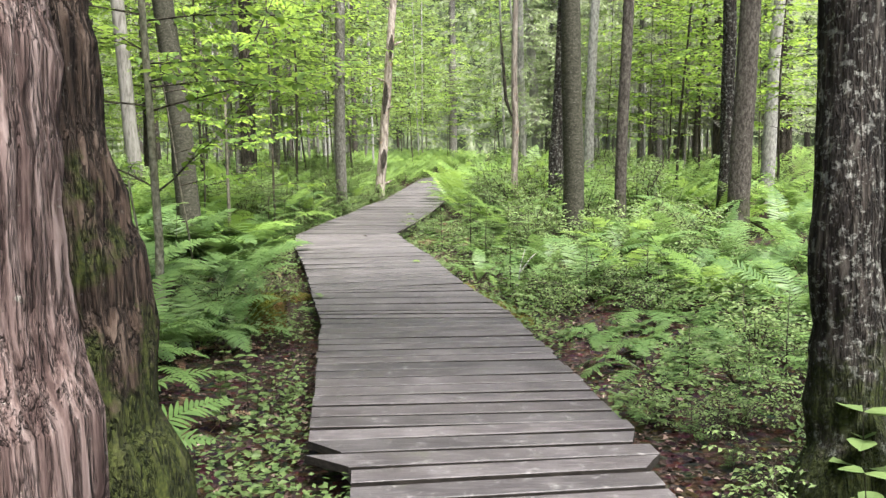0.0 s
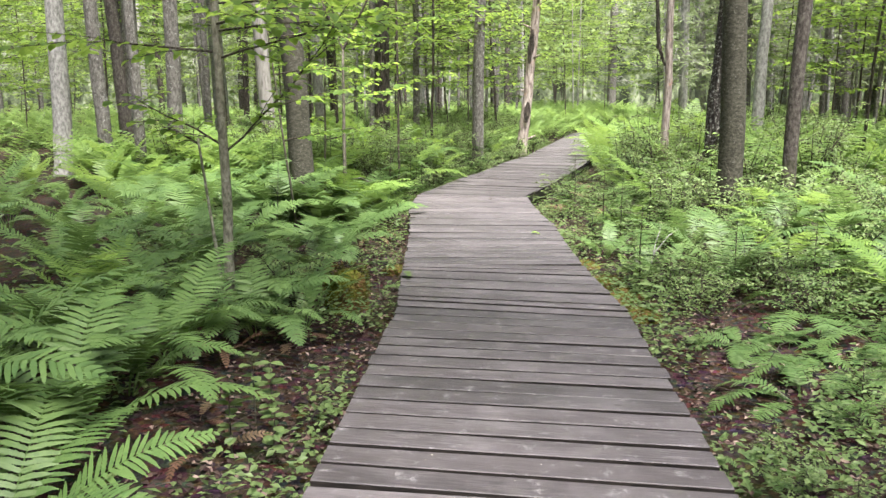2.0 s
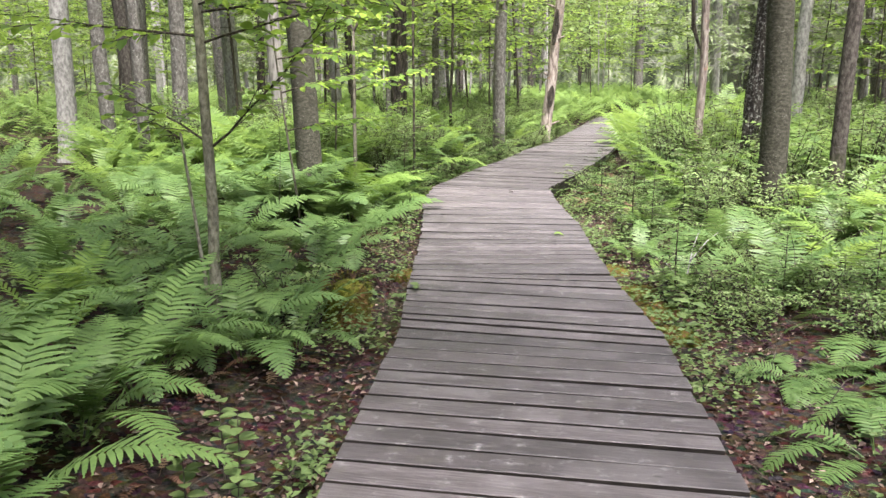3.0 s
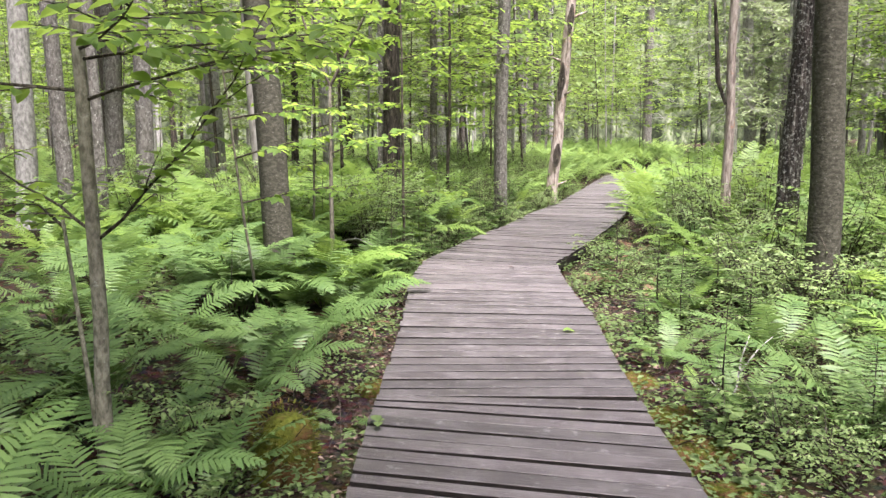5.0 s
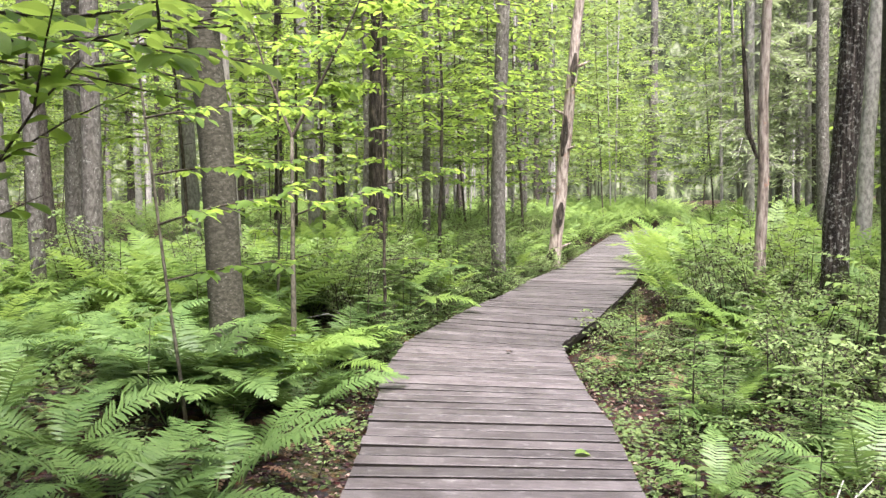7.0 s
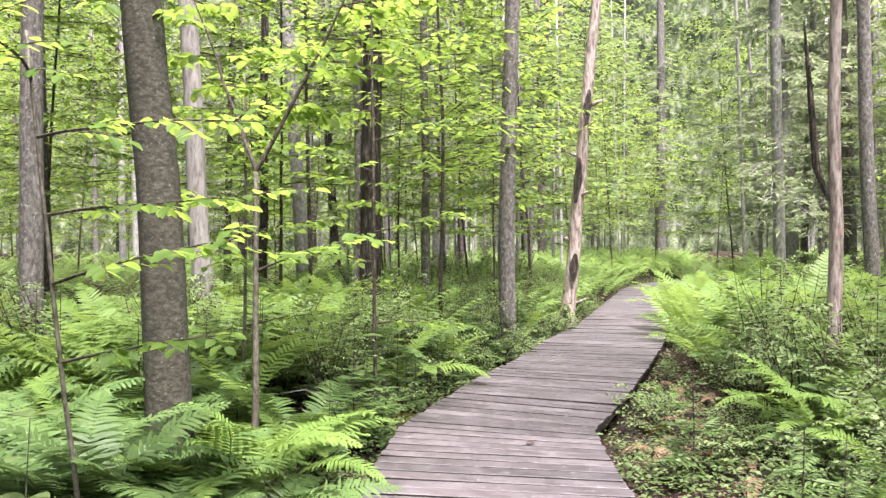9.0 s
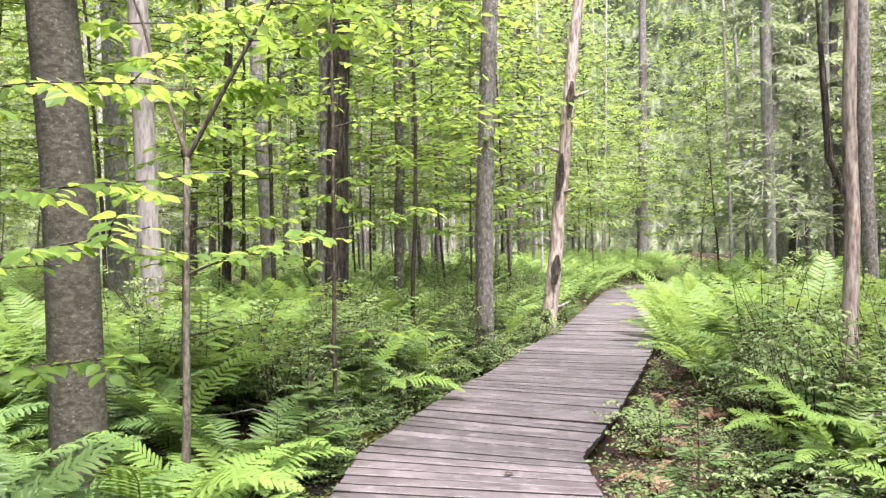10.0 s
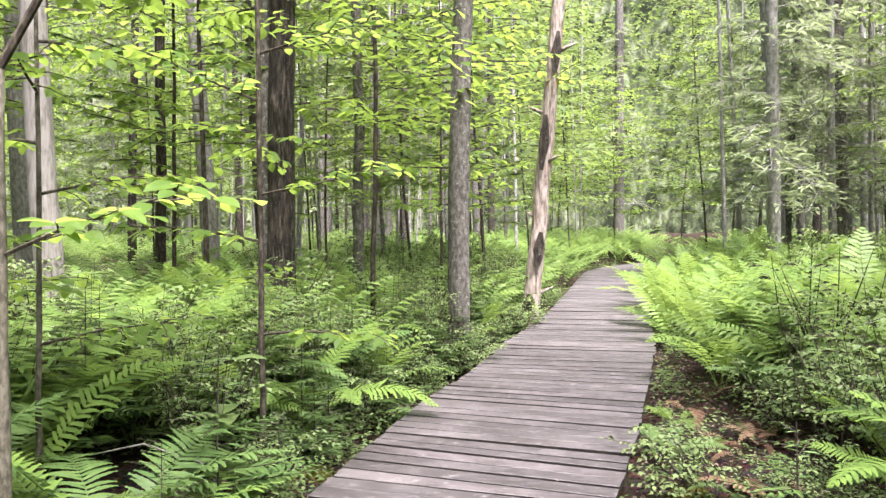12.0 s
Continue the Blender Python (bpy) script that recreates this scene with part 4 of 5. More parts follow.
def seedling_meshes(seed, h):
    """A small fir with flat, comb-like sprays."""
    r = np.random.default_rng(seed)
    wood, leaves = Buf(), Buf()
    tube(wood, [(0, 0, -0.05), (0.01, 0, h * 0.5), (0, 0.01, h)], (0.008, 0.006, 0.002), 5)
    P, W, S = [], [], []
    for k in range(26):
        z = h * (0.12 + 0.86 * k / 26)
        a = r.uniform(0, 6.28)
        l = (0.42 - 0.30 * k / 26) * h * r.uniform(0.7, 1.25) / 0.7
        d = np.array([math.cos(a), math.sin(a), 0.12])
        tube(wood, [(0, 0, z), np.array([0, 0, z]) + d * l], (0.003, 0.0015), 3)
        side = np.array([-math.sin(a), math.cos(a), 0])
        for t in np.arange(0.12, 1.0, 0.045 / max(l, 0.1)):
            for sgn in (-1, 1):
                ll = max(0.03, 0.38 * l * (1.05 - t))
                P.append(np.array([0, 0, z]) + d * l * t), W.append(0.7 * d + sgn * side + np.array([0, 0, r.normal(-0.05, 0.12)])), S.append(ll)
    P = np.array(P)
    leaves.add_many(DIAMOND * np.array([0.34, 1, 0.6]), DIAMOND_F, P, np.array(W), np.c_[r.normal(0, 0.2, (len(P), 2)), np.ones(len(P))], np.array(S))
    return wood.mesh("stem", BARK["twig"]), leaves.mesh("foliage", LEAF["needle"])


SHRUB = [shrub_meshes(600, 0.75, 0.4, 0.055, 11), shrub_meshes(601, 1.25, 0.5, 0.06, 14), shrub_meshes(602, 0.5, 0.4, 0.045, 9)]
SEEDLING = [seedling_meshes(620 + i, h) for i, h in enumerate((0.55, 0.8, 1.1))]


def small_thing(name, parts, x, y, scale, turn, label, category, group):
    root = new(name)
    root.matrix_basis = pose(x, y, ground_z(x, y), 0, 0, turn) @ Matrix.Diagonal((scale, scale, scale, 1))
    for me in parts:
        tagged(part(me.name.split(".")[0], me, root), kind="" if me.name.startswith("stem") else "stuff")
    return tagged(root, label, category, group)


pl = np.random.default_rng(33)
n = 0
while n < 112:
    x, y = pl.uniform(-7, 7), pl.uniform(3, 27)
    off = beside(x, y)
    if off < 0.4 or off > 4.5:
        continue
    east = x > 0
    if east and not (8 < y < 27):
        if pl.uniform() < 0.75:
            continue
    if not east and not (13.5 < y):
        if pl.uniform() < 0.8:
            continue
    tall = 1 if (off > 1.2 and y > 13) else (2 if off < 0.8 else 0)
    if east or pl.uniform() < 0.35:
        small_thing("shrub", SHRUB[tall], x, y, pl.uniform(0.7, 1.15), pl.uniform(0, 360), "low leafy shrub with many small green leaves", "shrub", "shrubs")
    else:
        small_thing("fir_seedling", SEEDLING[int(pl.integers(3))], x, y, pl.uniform(0.7, 1.1), pl.uniform(0, 360), "small fir seedling with flat dark green sprays", "seedling", "seedlings")
    n += 1
for x, y, k, q in [(0.9, 14.0, 1, 0.9), (1.25, 13.9, 1, 0.95), (1.55, 14.2, 1, 1.0), (0.7, 14.9, 1, 0.8), (1.1, 15.5, 0, 1.0), (0.6, 15.9, 0, 0.9), (0.9, 17.0, 1, 0.8), (1.9, 15.9, 1, 0.9), (1.6, 11.05, 0, 0.9), (2.05, 11.1, 0, 1.0), (1.35, 11.4, 0, 0.9), (1.7, 12.3, 1, 0.8), (2.4, 13.2, 1, 0.9), (-2.75, 18.6, 1, 0.7), (-2.9, 19.2, 1, 0.8), (-2.3, 21.0, 1, 0.7), (-1.9, 21.2, 0, 0.9), (-2.25, 18.3, 0, 0.9), (-2.45, 18.75, 0, 1.0), (-2.15, 19.0, 0, 0.8), (-1.85, 20.7, 0, 0.9), (-2.0, 21.0, 0, 1.0), (-3.55, 15.8, 1, 0.75), (-3.9, 16.1, 1, 0.8), (-2.45, 17.75, 1, 0.6), (-2.75, 17.4, 1, 0.65), (-2.95, 17.9, 1, 0.7), (-2.4, 17.1, 1, 0.5), (-2.1, 18.0, 0, 0.7), (-1.9, 20.5, 1, 0.55), (-2.1, 20.0, 1, 0.6), (-1.75, 20.9, 0, 0.8), (-3.2, 16.6, 1, 0.65), (-2.85, 16.3, 1, 0.55)]:
    small_thing("shrub", SHRUB[k], x, y, q, 60 * x * y, "leafy shrub with many small pale green leaves", "shrub", "shrubs")
# pale shrubs crowding the open side between the ferns
n = 0
while n < 46:
    y = pl.uniform(5.2, 15.5)
    x = edge(EDGE_R, y) + pl.uniform(0.75, 4.2)
    if math.hypot(x - 1.5, y - 6.6) < 1.1 or math.hypot(x - 1.635, y - 3.45) < 1.6:
        continue
    small_thing("shrub", SHRUB[0 if y > 8 and x > edge(EDGE_R, y) + 1.5 else 2], x, y, pl.uniform(0.6, 0.95), pl.uniform(0, 360), "low twiggy shrub with small pale green leaves", "shrub", "shrubs")
    n += 1
n = 0
while n < 74:
    y = pl.uniform(13.8, 26)
    x = edge(EDGE_L, y) - pl.uniform(0.35, 2.3)
    small_thing("shrub", SHRUB[1 if edge(EDGE_L, y) - x > 0.85 else 0 if pl.uniform() < 0.5 else 2], x, y, pl.uniform(0.6, 0.85), pl.uniform(0, 360), "low leafy shrub crowding the boardwalk's edge", "shrub", "shrubs")
    n += 1
n = 0
while n < 90:
    left = pl.uniform() < 0.85
    y = pl.uniform(12.5, 25) if left else pl.uniform(7.5, 13)
    x = edge(EDGE_L, y) - pl.uniform(0.3, 2.2) if left else edge(EDGE_R, y) + pl.uniform(0.35, 2.2)
    small_thing("fir_seedling", SEEDLING[int(pl.integers(3 if left else 2))], x, y, pl.uniform(0.6, 1.1), pl.uniform(0, 360), "small fir seedling with flat dark green sprays", "seedling", "seedlings")
    n += 1


for k, (x, y, q) in enumerate([(1.35, 4.35, 0.5), (1.8, 4.7, 0.6), (2.15, 5.0, 0.6), (1.2, 5.15, 0.45), (1.65, 5.4, 0.55), (2.5, 4.6, 0.7), (1.45, 3.95, 0.35)]):
    small_thing("fir_seedling", SEEDLING[k % 3], x, y, q, 80 * k, "small fir seedling with flat dark green sprays", "seedling", "seedlings")
for k, (x, y, q) in enumerate([(1.6, 4.35, 0.6), (2.05, 4.4, 0.7), (1.3, 4.75, 0.5), (1.95, 5.35, 0.7), (2.4, 5.3, 0.8)]):
    small_thing("shrub", SHRUB[2], x, y, q, 70 * k, "low twiggy shrub with small pale green leaves", "shrub", "shrubs")


def broad_plant(x, y, h, tiers, leaf, label, seed):
    """An upright herb with pairs of broad leaves."""
    r = np.random.default_rng(seed)
    root = new("broadleaf_plant")
    root.matrix_basis = pose(x, y, ground_z(x, y), 0, 0, r.uniform(0, 360))
    stem = Buf()
    top = np.array([r.normal(0, 0.05), r.normal(0, 0.05), h])
    tube(stem, [(0, 0, -0.03), top * 0.5, top], (0.005, 0.004, 0.002), 5)
    part("stem", stem.mesh("stem", BARK["stem"]), root)
    for k in range(tiers):
        z = 0.35 + 0.65 * k / max(1, tiers - 1)
        for q in range(2 + k % 2):
            a = k * 1.4 + q * 2.9 + r.uniform(-0.3, 0.3)
            b = Buf()
            b.add_many(OVAL * np.array([1.15, 1, 1]), OVAL_F, np.array([top * z]), np.array([(math.cos(a), math.sin(a), r.uniform(-0.1, 0.3))]), np.array([(0.0, 0.0, 1.0)]), np.array([leaf * r.uniform(0.75, 1.1)]))
            part("leaf", b.mesh("leaf", LEAF["herb"]), root)
    return tagged(root, label, "plant", "broadleaf plants")


for k, (x, y, h, t, l) in enumerate([(1.75, 3.25, 0.55, 4, 0.17), (1.62, 2.95, 0.4, 3, 0.14), (1.95, 3.05, 0.6, 4, 0.16), (-1.22, 4.85, 0.42, 6, 0.085), (-1.32, 4.6, 0.35, 5, 0.08), (-1.12, 4.62, 0.3, 5, 0.075), (-1.4, 5.05, 0.38, 5, 0.08),
                                     (-3.05, 13.6, 0.95, 3, 0.19), (-2.75, 10.1, 0.5, 4, 0.12), (-1.3, 7.55, 0.3, 4, 0.08), (0.65, 8.2, 0.3, 4, 0.11), (0.72, 7.7, 0.25, 3, 0.12), (0.3, 9.7, 0.3, 4, 0.10), (0.95, 10.9, 0.55, 4, 0.14), (1.3, 11.0, 0.7, 4, 0.15), (1.55, 11.0, 0.7, 4, 0.14), (-3.3, 9.9, 0.9, 4, 0.15), (-4.6, 14.9, 1.1, 4, 0.18), (1.3, 15.6, 0.5, 4, 0.13)]):
    broad_plant(x, y, h, t, l, "upright broadleaf plant with fresh green leaves", 700 + k)


def herb_carpet():
    r = np.random.default_rng(55)
    b = Buf()
    P, W, U, S = [], [], [], []
    for k in range(29000):
        y = r.uniform(2.2, 27) if k < 25000 else r.uniform(20, 36)
        side = -1 if r.uniform() < 0.5 else 1
        off = 0.05 + abs(r.normal(0, 1.9))
        x = edge(EDGE_L, y) - off if side < 0 else edge(EDGE_R, y) + off
        patch = noise.noise((0.9 * x, 0.9 * y, 2.2))
        bare = 0.16 if off < 0.7 and y < 8.5 else 0.0
        if patch < -0.08 + bare + (0.06 if y < 7.5 else -0.22 if side > 0 and y < 13 else 0):
            continue
        if side > 0 and 13.4 < y < 17.5 and off < 0.9 and r.uniform() < 0.7:
            continue
        z = ground_z(x, y)
        hh = r.uniform(0.04, 0.34)
        for q in range(int(r.integers(4, 8))):
            a = r.uniform(0, 6.28)
            P.append((x + 0.04 * math.cos(a), y + 0.04 * math.sin(a), z + hh * r.uniform(0.4, 1)))
            W.append((math.cos(a), math.sin(a), r.uniform(-0.2, 0.5))), U.append((r.normal(0, 0.3), r.normal(0, 0.3), 1)), S.append(r.uniform(0.022, 0.06) if off < 2 else r.uniform(0.04, 0.10))
    b.add_many(DIAMOND, DIAMOND_F, np.array(P), np.array(W), np.array(U), np.array(S))
    tagged(part("ground_herbs", b.mesh("ground_herbs", LEAF["herb"])), "low green herbs and seedlings over the litter", "herbs", kind="stuff")


herb_carpet()


def leaf_litter():
    r = np.random.default_rng(56)
    b = Buf()
    n = 24000
    y = r.uniform(1.5, 24, n)
    side = r.integers(0, 2, n) * 2 - 1
    off = np.abs(r.normal(0, 0.9, n)) + 0.01
    P = []
    for yy, s, o in zip(y, side, off):
        x = edge(EDGE_L, yy) - o if s < 0 else edge(EDGE_R, yy) + o
        P.append((x, yy, ground_z(x, yy) + r.uniform(0.005, 0.03)))
    b.add_many(DIAMOND * np.array([1.2, 1, 1.8]), DIAMOND_F, np.array(P), np.c_[r.normal(0, 1, (n, 2)), r.normal(0, 0.2, n)], np.c_[r.normal(0, 0.35, (n, 2)), np.ones(n)], r.uniform(0.018, 0.05, n))
    tagged(part("leaf_litter", b.mesh("leaf_litter", DEAD)), "reddish brown dead leaves lying on the ground", "litter", kind="stuff")
    w = Buf()
    for k in range(420):
        yy, s, o = r.uniform(2, 24), r.choice([-1, 1]), abs(r.normal(0, 1.0)) + 0.1
        x = edge(EDGE_L, yy) - o if s < 0 else edge(EDGE_R, yy) + o
        a, l = r.uniform(0, 6.28), r.uniform(0.12, 0.5)
        p = np.array([x, yy, ground_z(x, yy) + 0.02])
        up = r.uniform(0, 0.9) if r.uniform() < 0.4 else 0.05
        d = np.array([math.cos(a), math.sin(a), up])
        e = p + d * l
        if beside(e[0], e[1]) < 0.05:
            continue
        tube(w, [p, p + d * l * 0.5 + r.normal(0, 0.02, 3), e], (0.004, 0.003, 0.0015), 4)
    tagged(part("fallen_twigs", w.mesh("fallen_twigs", BARK["twig"])), "thin fallen twigs and dead stalks among the litter", "twigs", kind="stuff")


leaf_litter()


def mossy_stump(x, y):
    root = new("stump")
    root.matrix_basis = pose(x, y, ground_z(x, y))
    b = Buf()
    tube(b, [(0, 0, -0.08), (0, 0, 0.08), (0.01, 0, 0.2), (0.02, 0.01, 0.3), (0.02, 0.01, 0.34)], (0.2, 0.17, 0.145, 0.12, 0.05), 22, 0.22, 4, 6)
    part("wood", b.mesh("wood", MOSS, True), root)
    m = Buf()
    r = np.random.default_rng(8)
    n = 700
    a = r.uniform(0, 6.28, n)
    z = r.uniform(0.12, 0.36, n)
    q = 0.17 * (1 - 0.7 * np.clip(z - 0.2, 0, 1))
    m.add_many(NEEDLE * np.array([3, 1, 1]), NEEDLE_F, np.c_[np.cos(a) * q, np.sin(a) * q, z], np.c_[np.cos(a), np.sin(a), r.uniform(-0.4, 0.9, n)], np.c_[r.normal(0, 0.5, (n, 2)), np.ones(n)], r.uniform(0.02, 0.045, n))
    part("moss", m.mesh("moss", MOSS), root)
    tagged(root, "small rotten stump covered in yellow-green moss", "stump")


mossy_stump(-1.65, 7.38)


def moss_cushion(x, y, size, seed):
    r = np.random.default_rng(seed)
    root = new("moss_cushion")
    root.matrix_basis = pose(x, y, ground_z(x, y) - 0.01, 0, 0, r.uniform(0, 360)) @ Matrix.Diagonal((size, size * 0.8, size * 0.5, 1))
    b = Buf()
    a = np.linspace(0, 2 * math.pi, 18, endpoint=False)
    rings = []
    for e in (0.0, 0.35, 0.7, 1.05, 1.35):
        k = 1 + 0.18 * np.sin(3 * a + seed) + 0.08 * r.normal(0, 1, 18)
        rings.append(np.c_[np.cos(a) * math.cos(e) * k, np.sin(a) * math.cos(e) * k, np.full(18, math.sin(e)) * (1 + 0.05 * r.normal(0, 1, 18))])
    b.add(np.concatenate(rings), [(18 * i + j, 18 * i + (j + 1) % 18, 18 * i + 18 + (j + 1) % 18, 18 * i + 18 + j) for i in range(4) for j in range(18)] + [tuple(range(72, 90))])
    part("mound", b.mesh("mound", MOSS, True), root)
    t = Buf()
    n = 500
    p = r.normal(0, 1, (n, 3))
    p[:, 2] = np.abs(p[:, 2])
    p /= np.linalg.norm(p, axis=1)[:, None]
    t.add_many(NEEDLE * np.array([3, 1, 1]), NEEDLE_F, p * 0.98, p + r.normal(0, 0.4, (n, 3)), r.normal(0, 1, (n, 3)), r.uniform(0.08, 0.2, n))
    tagged(part("tuft", t.mesh("tuft", MOSS), root), kind="stuff")
    tagged(root, "yellow-green moss cushion on the damp ground", "moss", "moss cushions")


for k, (x, y, q) in enumerate([(0.52, 8.15, 0.24), (0.66, 7.6, 0.2), (0.2, 9.5, 0.18), (-1.62, 8.9, 0.17), (0.42, 8.75, 0.2), (-2.75, 14.6, 0.16), (-0.25, 14.6, 0.15)]):
    moss_cushion(x, y, q, 40 + k)


def dead_branch(x, y, turn, spec, bark, label):
    """A bare branch: a main stick and its side sticks, each a list of local points and a radius."""
    root = new("dead_branch")
    root.matrix_basis = pose(x, y, ground_z(x, y), 0, 0, turn)
    for k, (pts, rad) in enumerate(spec):
        b = Buf()
        tube(b, pts, np.linspace(rad, rad * 0.35, len(pts)), 7, 0.08, k + 3, 3)
        part("stick" if k == 0 else "side_stick", b.mesh("stick", BARK[bark], True), root)
    tagged(root, label, "branch")


dead_branch(0.75, 8.9, 20, [([(0, 0, 0), (0.1, 0.05, 0.16), (0.16, 0.12, 0.34), (0.2, 0.1, 0.5)], 0.010), ([(0.13, 0.08, 0.25), (0.3, 0.15, 0.4), (0.42, 0.2, 0.46)], 0.007), ([(0.05, 0.02, 0.08), (-0.12, 0.05, 0.26)], 0.006)], "pale", "pale forked dead branch standing in the herbs")
dead_branch(0.95, 16.1, -30, [([(0, 0, 0), (0.05, 0.0, 0.4), (0.22, 0.02, 0.75), (0.5, 0.05, 0.9)], 0.009), ([(0.02, 0, 0.2), (0.3, 0.1, 0.3), (0.6, 0.1, 0.12)], 0.007)], "pale", "pale arching bare stalk among the shrubs")
dead_branch(-0.15, 15.4, 60, [([(0, 0, 0.02), (0.4, 0.05, 0.06), (0.8, 0.0, 0.05)], 0.016), ([(0.3, 0.03, 0.05), (0.4, 0.25, 0.16)], 0.008)], "twig", "dark fallen stick lying beside the boards")
dead_branch(1.5, 15.3, 15, [([(0, 0, 0.06), (0.6, 0.05, 0.1), (1.3, 0.0, 0.12), (2.0, 0.1, 0.1)], 0.06)], "grey", "grey fallen log lying under the shrubs")
dead_branch(-3.0, 13.9, 200, [([(0, 0, 0), (0.2, 0, 0.3), (0.5, 0.1, 0.45), (0.8, 0.1, 0.4)], 0.011), ([(0.3, 0.03, 0.36), (0.4, 0.3, 0.5)], 0.006)], "pale", "pale crooked dead branch above the seedlings")
dead_branch(-2.75, 15.4, 80, [([(0, 0, 0.03), (0.5, 0.1, 0.22), (1.0, 0.05, 0.18)], 0.012)], "twig", "dark fallen branch among fir seedlings")


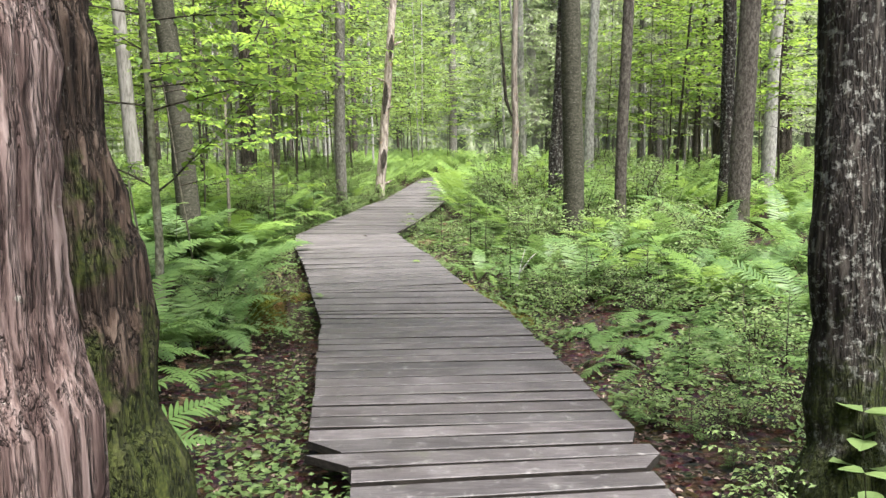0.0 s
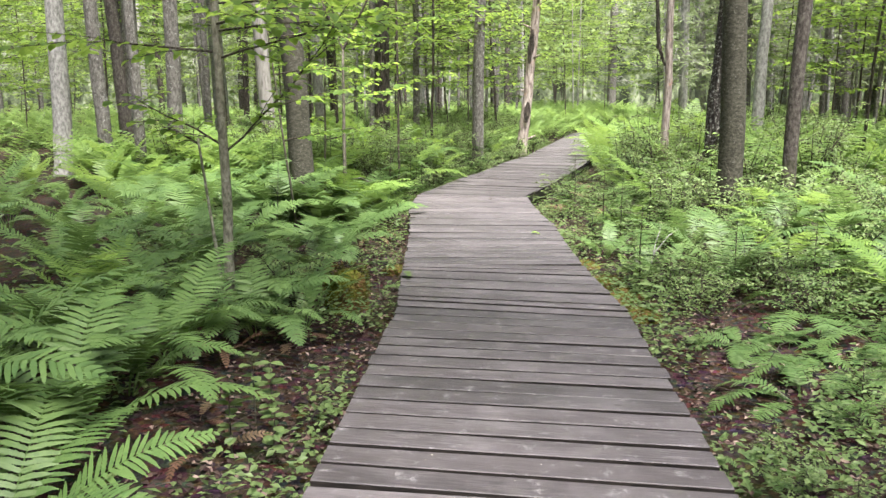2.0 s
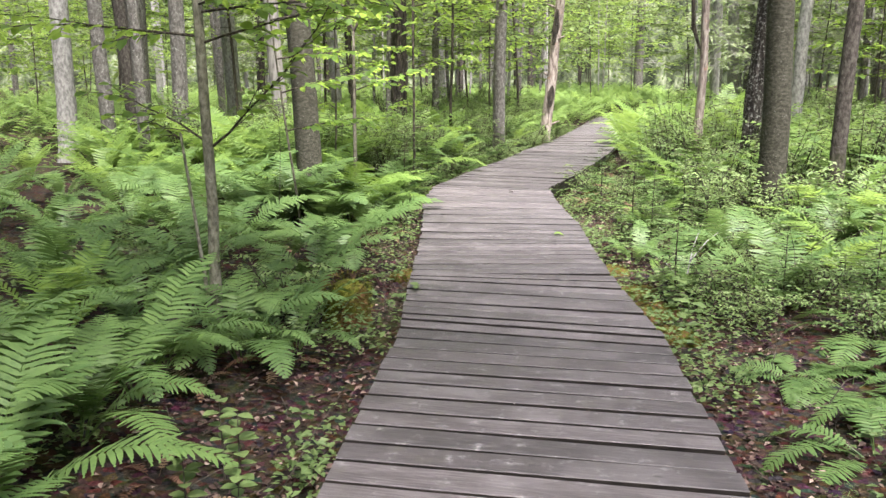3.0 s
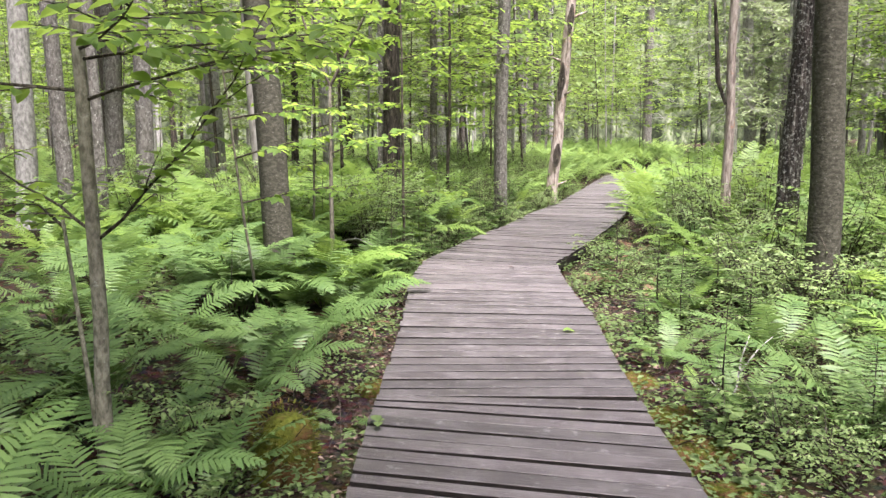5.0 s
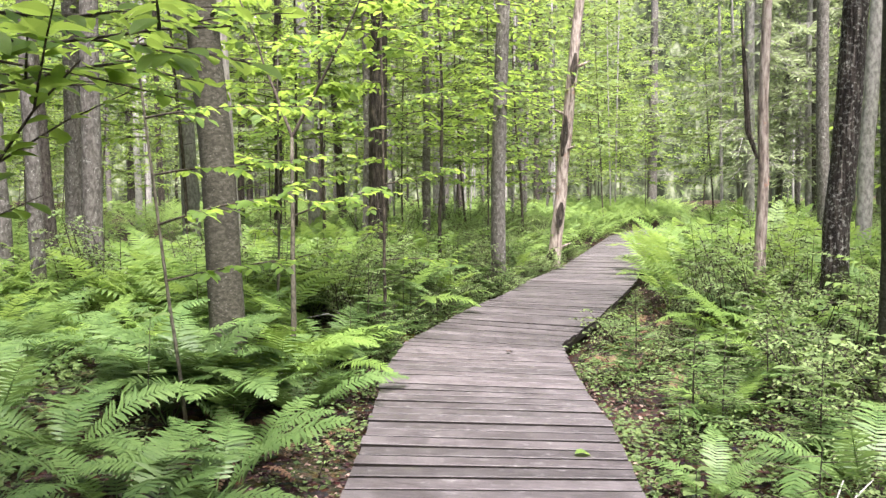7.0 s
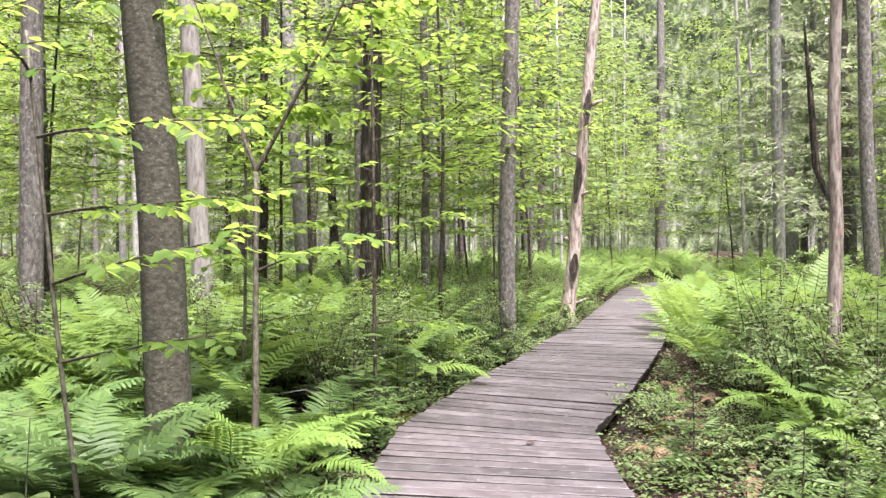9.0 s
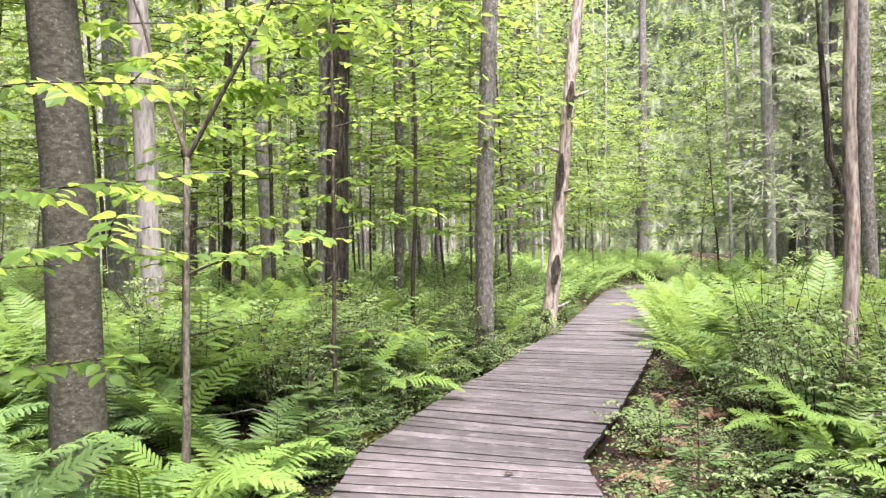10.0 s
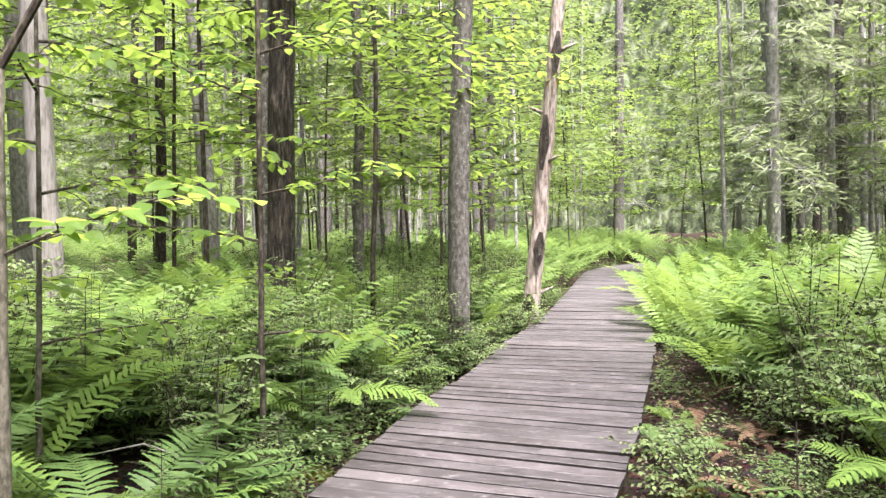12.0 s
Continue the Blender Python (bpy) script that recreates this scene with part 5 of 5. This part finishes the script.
# ---------------------------------------------------------------- boardwalk
def boardwalk():
    root = new("boardwalk")
    tagged(root, "weathered grey-brown plank boardwalk winding through the woods", "boardwalk", kind="structure")
    r = np.random.default_rng(3)
    # bearers and posts under the boards
    for table, inset in ((EDGE_L, 0.14), (EDGE_R, -0.14)):
        b = Buf()
        ys = np.concatenate([np.arange(-3.8, 38, 0.6)])
        prof = []
        for y in ys:
            x, z = edge(table, y) + inset, deck_z(y)
            prof += [(x - 0.035, y, z - 0.042), (x + 0.035, y, z - 0.042), (x + 0.035, y, z - 0.19), (x - 0.035, y, z - 0.19)]
        faces = [(4 * i + j, 4 * i + (j + 1) % 4, 4 * i + 4 + (j + 1) % 4, 4 * i + 4 + j) for i in range(len(ys) - 1) for j in range(4)]
        b.add(prof, faces)
        part("bearer", b.mesh("bearer", PLANK), root)
    for y in np.arange(-2.5, 36, 2.0):
        for table, inset in ((EDGE_L, 0.22), (EDGE_R, -0.22)):
            x = edge(table, y) + inset
            b = Buf()
            tube(b, [(x, y, ground_z(x, y) - 0.15), (x, y, deck_z(y) - 0.05)], (0.065, 0.06), 8, 0.03, 2)
            part("post", b.mesh("post", PLANK), root)
    # the boards, each cut to the walk's edges
    pitch, y = 0.173, -3.6
    while y < 37:
        w = (0.153 if 6.75 < y < 8.0 else pitch) * r.uniform(0.95, 1.05)
        gap = 0.024 + abs(r.normal(0, 0.006))
        if min(abs(y - q) for q in (6.72, 8.1, 14.5, 24.0)) < 0.09:
            gap += 0.022
        y0, y1 = y + gap / 2, y + w - gap / 2
        t0, t1 = math.tan(radians(edge(ANGLE, y0) + r.normal(0, 0.25))), math.tan(radians(edge(ANGLE, y1) + r.normal(0, 0.25)))
        jl, jr = r.normal(0, 0.006), r.normal(0, 0.006)
        lift, roll, cup = r.normal(0, 0.0025), r.normal(0, 0.005), r.uniform(-0.002, 0.003)
        mid = 0.5 * (edge(EDGE_L, y) + edge(EDGE_R, y))
        ring = []
        n = 4
        z = deck_z(y) + lift
        def corner(yy, tt, table, jit):
            x = edge(table, yy)
            for _ in range(6):
                x = edge(table, yy + (x - mid) * tt)
            return x + jit
        a0, a1 = corner(y0, t0, EDGE_L, jl), corner(y1, t1, EDGE_L, jl)
        b0, b1 = corner(y0, t0, EDGE_R, jr), corner(y1, t1, EDGE_R, jr)
        if 3.52 < y < 3.70:
            a0, b0 = a0 + 0.16, b0 - 0.06
        for k in range(n + 1):
            s = k / n
            x0, x1 = a0 + (b0 - a0) * s, a1 + (b1 - a1) * s
            p0, p1 = np.array([x0, y0 + (x0 - mid) * t0]), np.array([x1, y1 + (x1 - mid) * t1])
            d = (p1 - p0) / (np.linalg.norm(p1 - p0) + 1e-9)
            wob = r.normal(0, 0.0012, 2)
            p0, p1 = p0 + d * wob[0], p1 + d * wob[1]
            zz = z + roll * (s - 0.5)
            ring += [(*p0, zz - 0.038), (*p0, zz - 0.004), (*(p0 + d * 0.004), zz), (*((p0 + p1) / 2), zz + cup), (*(p1 - d * 0.004), zz), (*p1, zz - 0.004), (*p1, zz - 0.038)]
        c = np.mean(ring, axis=0)
        m = 7
        faces = [(k * m + j, k * m + (j + 1) % m, (k + 1) * m + (j + 1) % m, (k + 1) * m + j) for k in range(n) for j in range(m)]
        faces += [tuple(range(m)), tuple(reversed(range(n * m, n * m + m)))]
        b = Buf()
        b.add(np.array(ring) - c, faces)
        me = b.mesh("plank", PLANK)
        # side, end and bottom faces carry the painted gap shade
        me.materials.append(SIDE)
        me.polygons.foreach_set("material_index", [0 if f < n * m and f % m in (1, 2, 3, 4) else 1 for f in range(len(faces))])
        part("plank", me, root, Matrix.Translation(c))
        y += w


boardwalk()


def deck_leaves():
    r = np.random.default_rng(14)
    for x, y, s, mat, label in [(-0.39, 9.9, 0.10, LEAF["fern_light"], "yellow-green fallen leaf lying on the boards"), (-1.29, 12.9, 0.07, DEAD, "curled brown dead leaf lying on the boards")]:
        b = Buf()
        b.add_many(OVAL * np.array([1.3, 1, 2.5]), OVAL_F, np.array([(0, 0, 0.012)]), np.array([(0.9, 0.3, 0.1)]), np.array([(0.1, 0.1, 1.0)]), np.array([s]))
        ob = part("fallen_leaf", b.mesh("fallen_leaf", mat))
        ob.matrix_basis = pose(x, y, deck_z(y))
        tagged(ob, label, "leaf")
    b = Buf()
    n = 150
    y = r.uniform(3, 20, n)
    x = np.array([edge(EDGE_L, q) + (edge(EDGE_R, q) - edge(EDGE_L, q)) * u for q, u in zip(y, r.uniform(0.05, 0.95, n))])
    b.add_many(DIAMOND * np.array([1.0, 1, 1.0]), DIAMOND_F, np.c_[x, y, [deck_z(q) + 0.006 for q in y]], np.c_[r.normal(0, 1, (n, 2)), np.zeros(n)], np.c_[r.normal(0, 0.15, (n, 2)), np.ones(n)], r.uniform(0.004, 0.018, n))
    s = Nodes("pale_debris")
    island = s.n("NewGeometry").outputs["Random Per Island"]
    me = b.mesh("deck_debris", s.done(s.ramp(island, (0.0, (0.10, 0.07, 0.05)), (0.5, (0.16, 0.14, 0.11)), (1.0, (0.34, 0.33, 0.30))), 0.8))
    tagged(part("deck_debris", me), "small pale leaf scraps and bark flakes on the boards", "debris", kind="stuff")


deck_leaves()
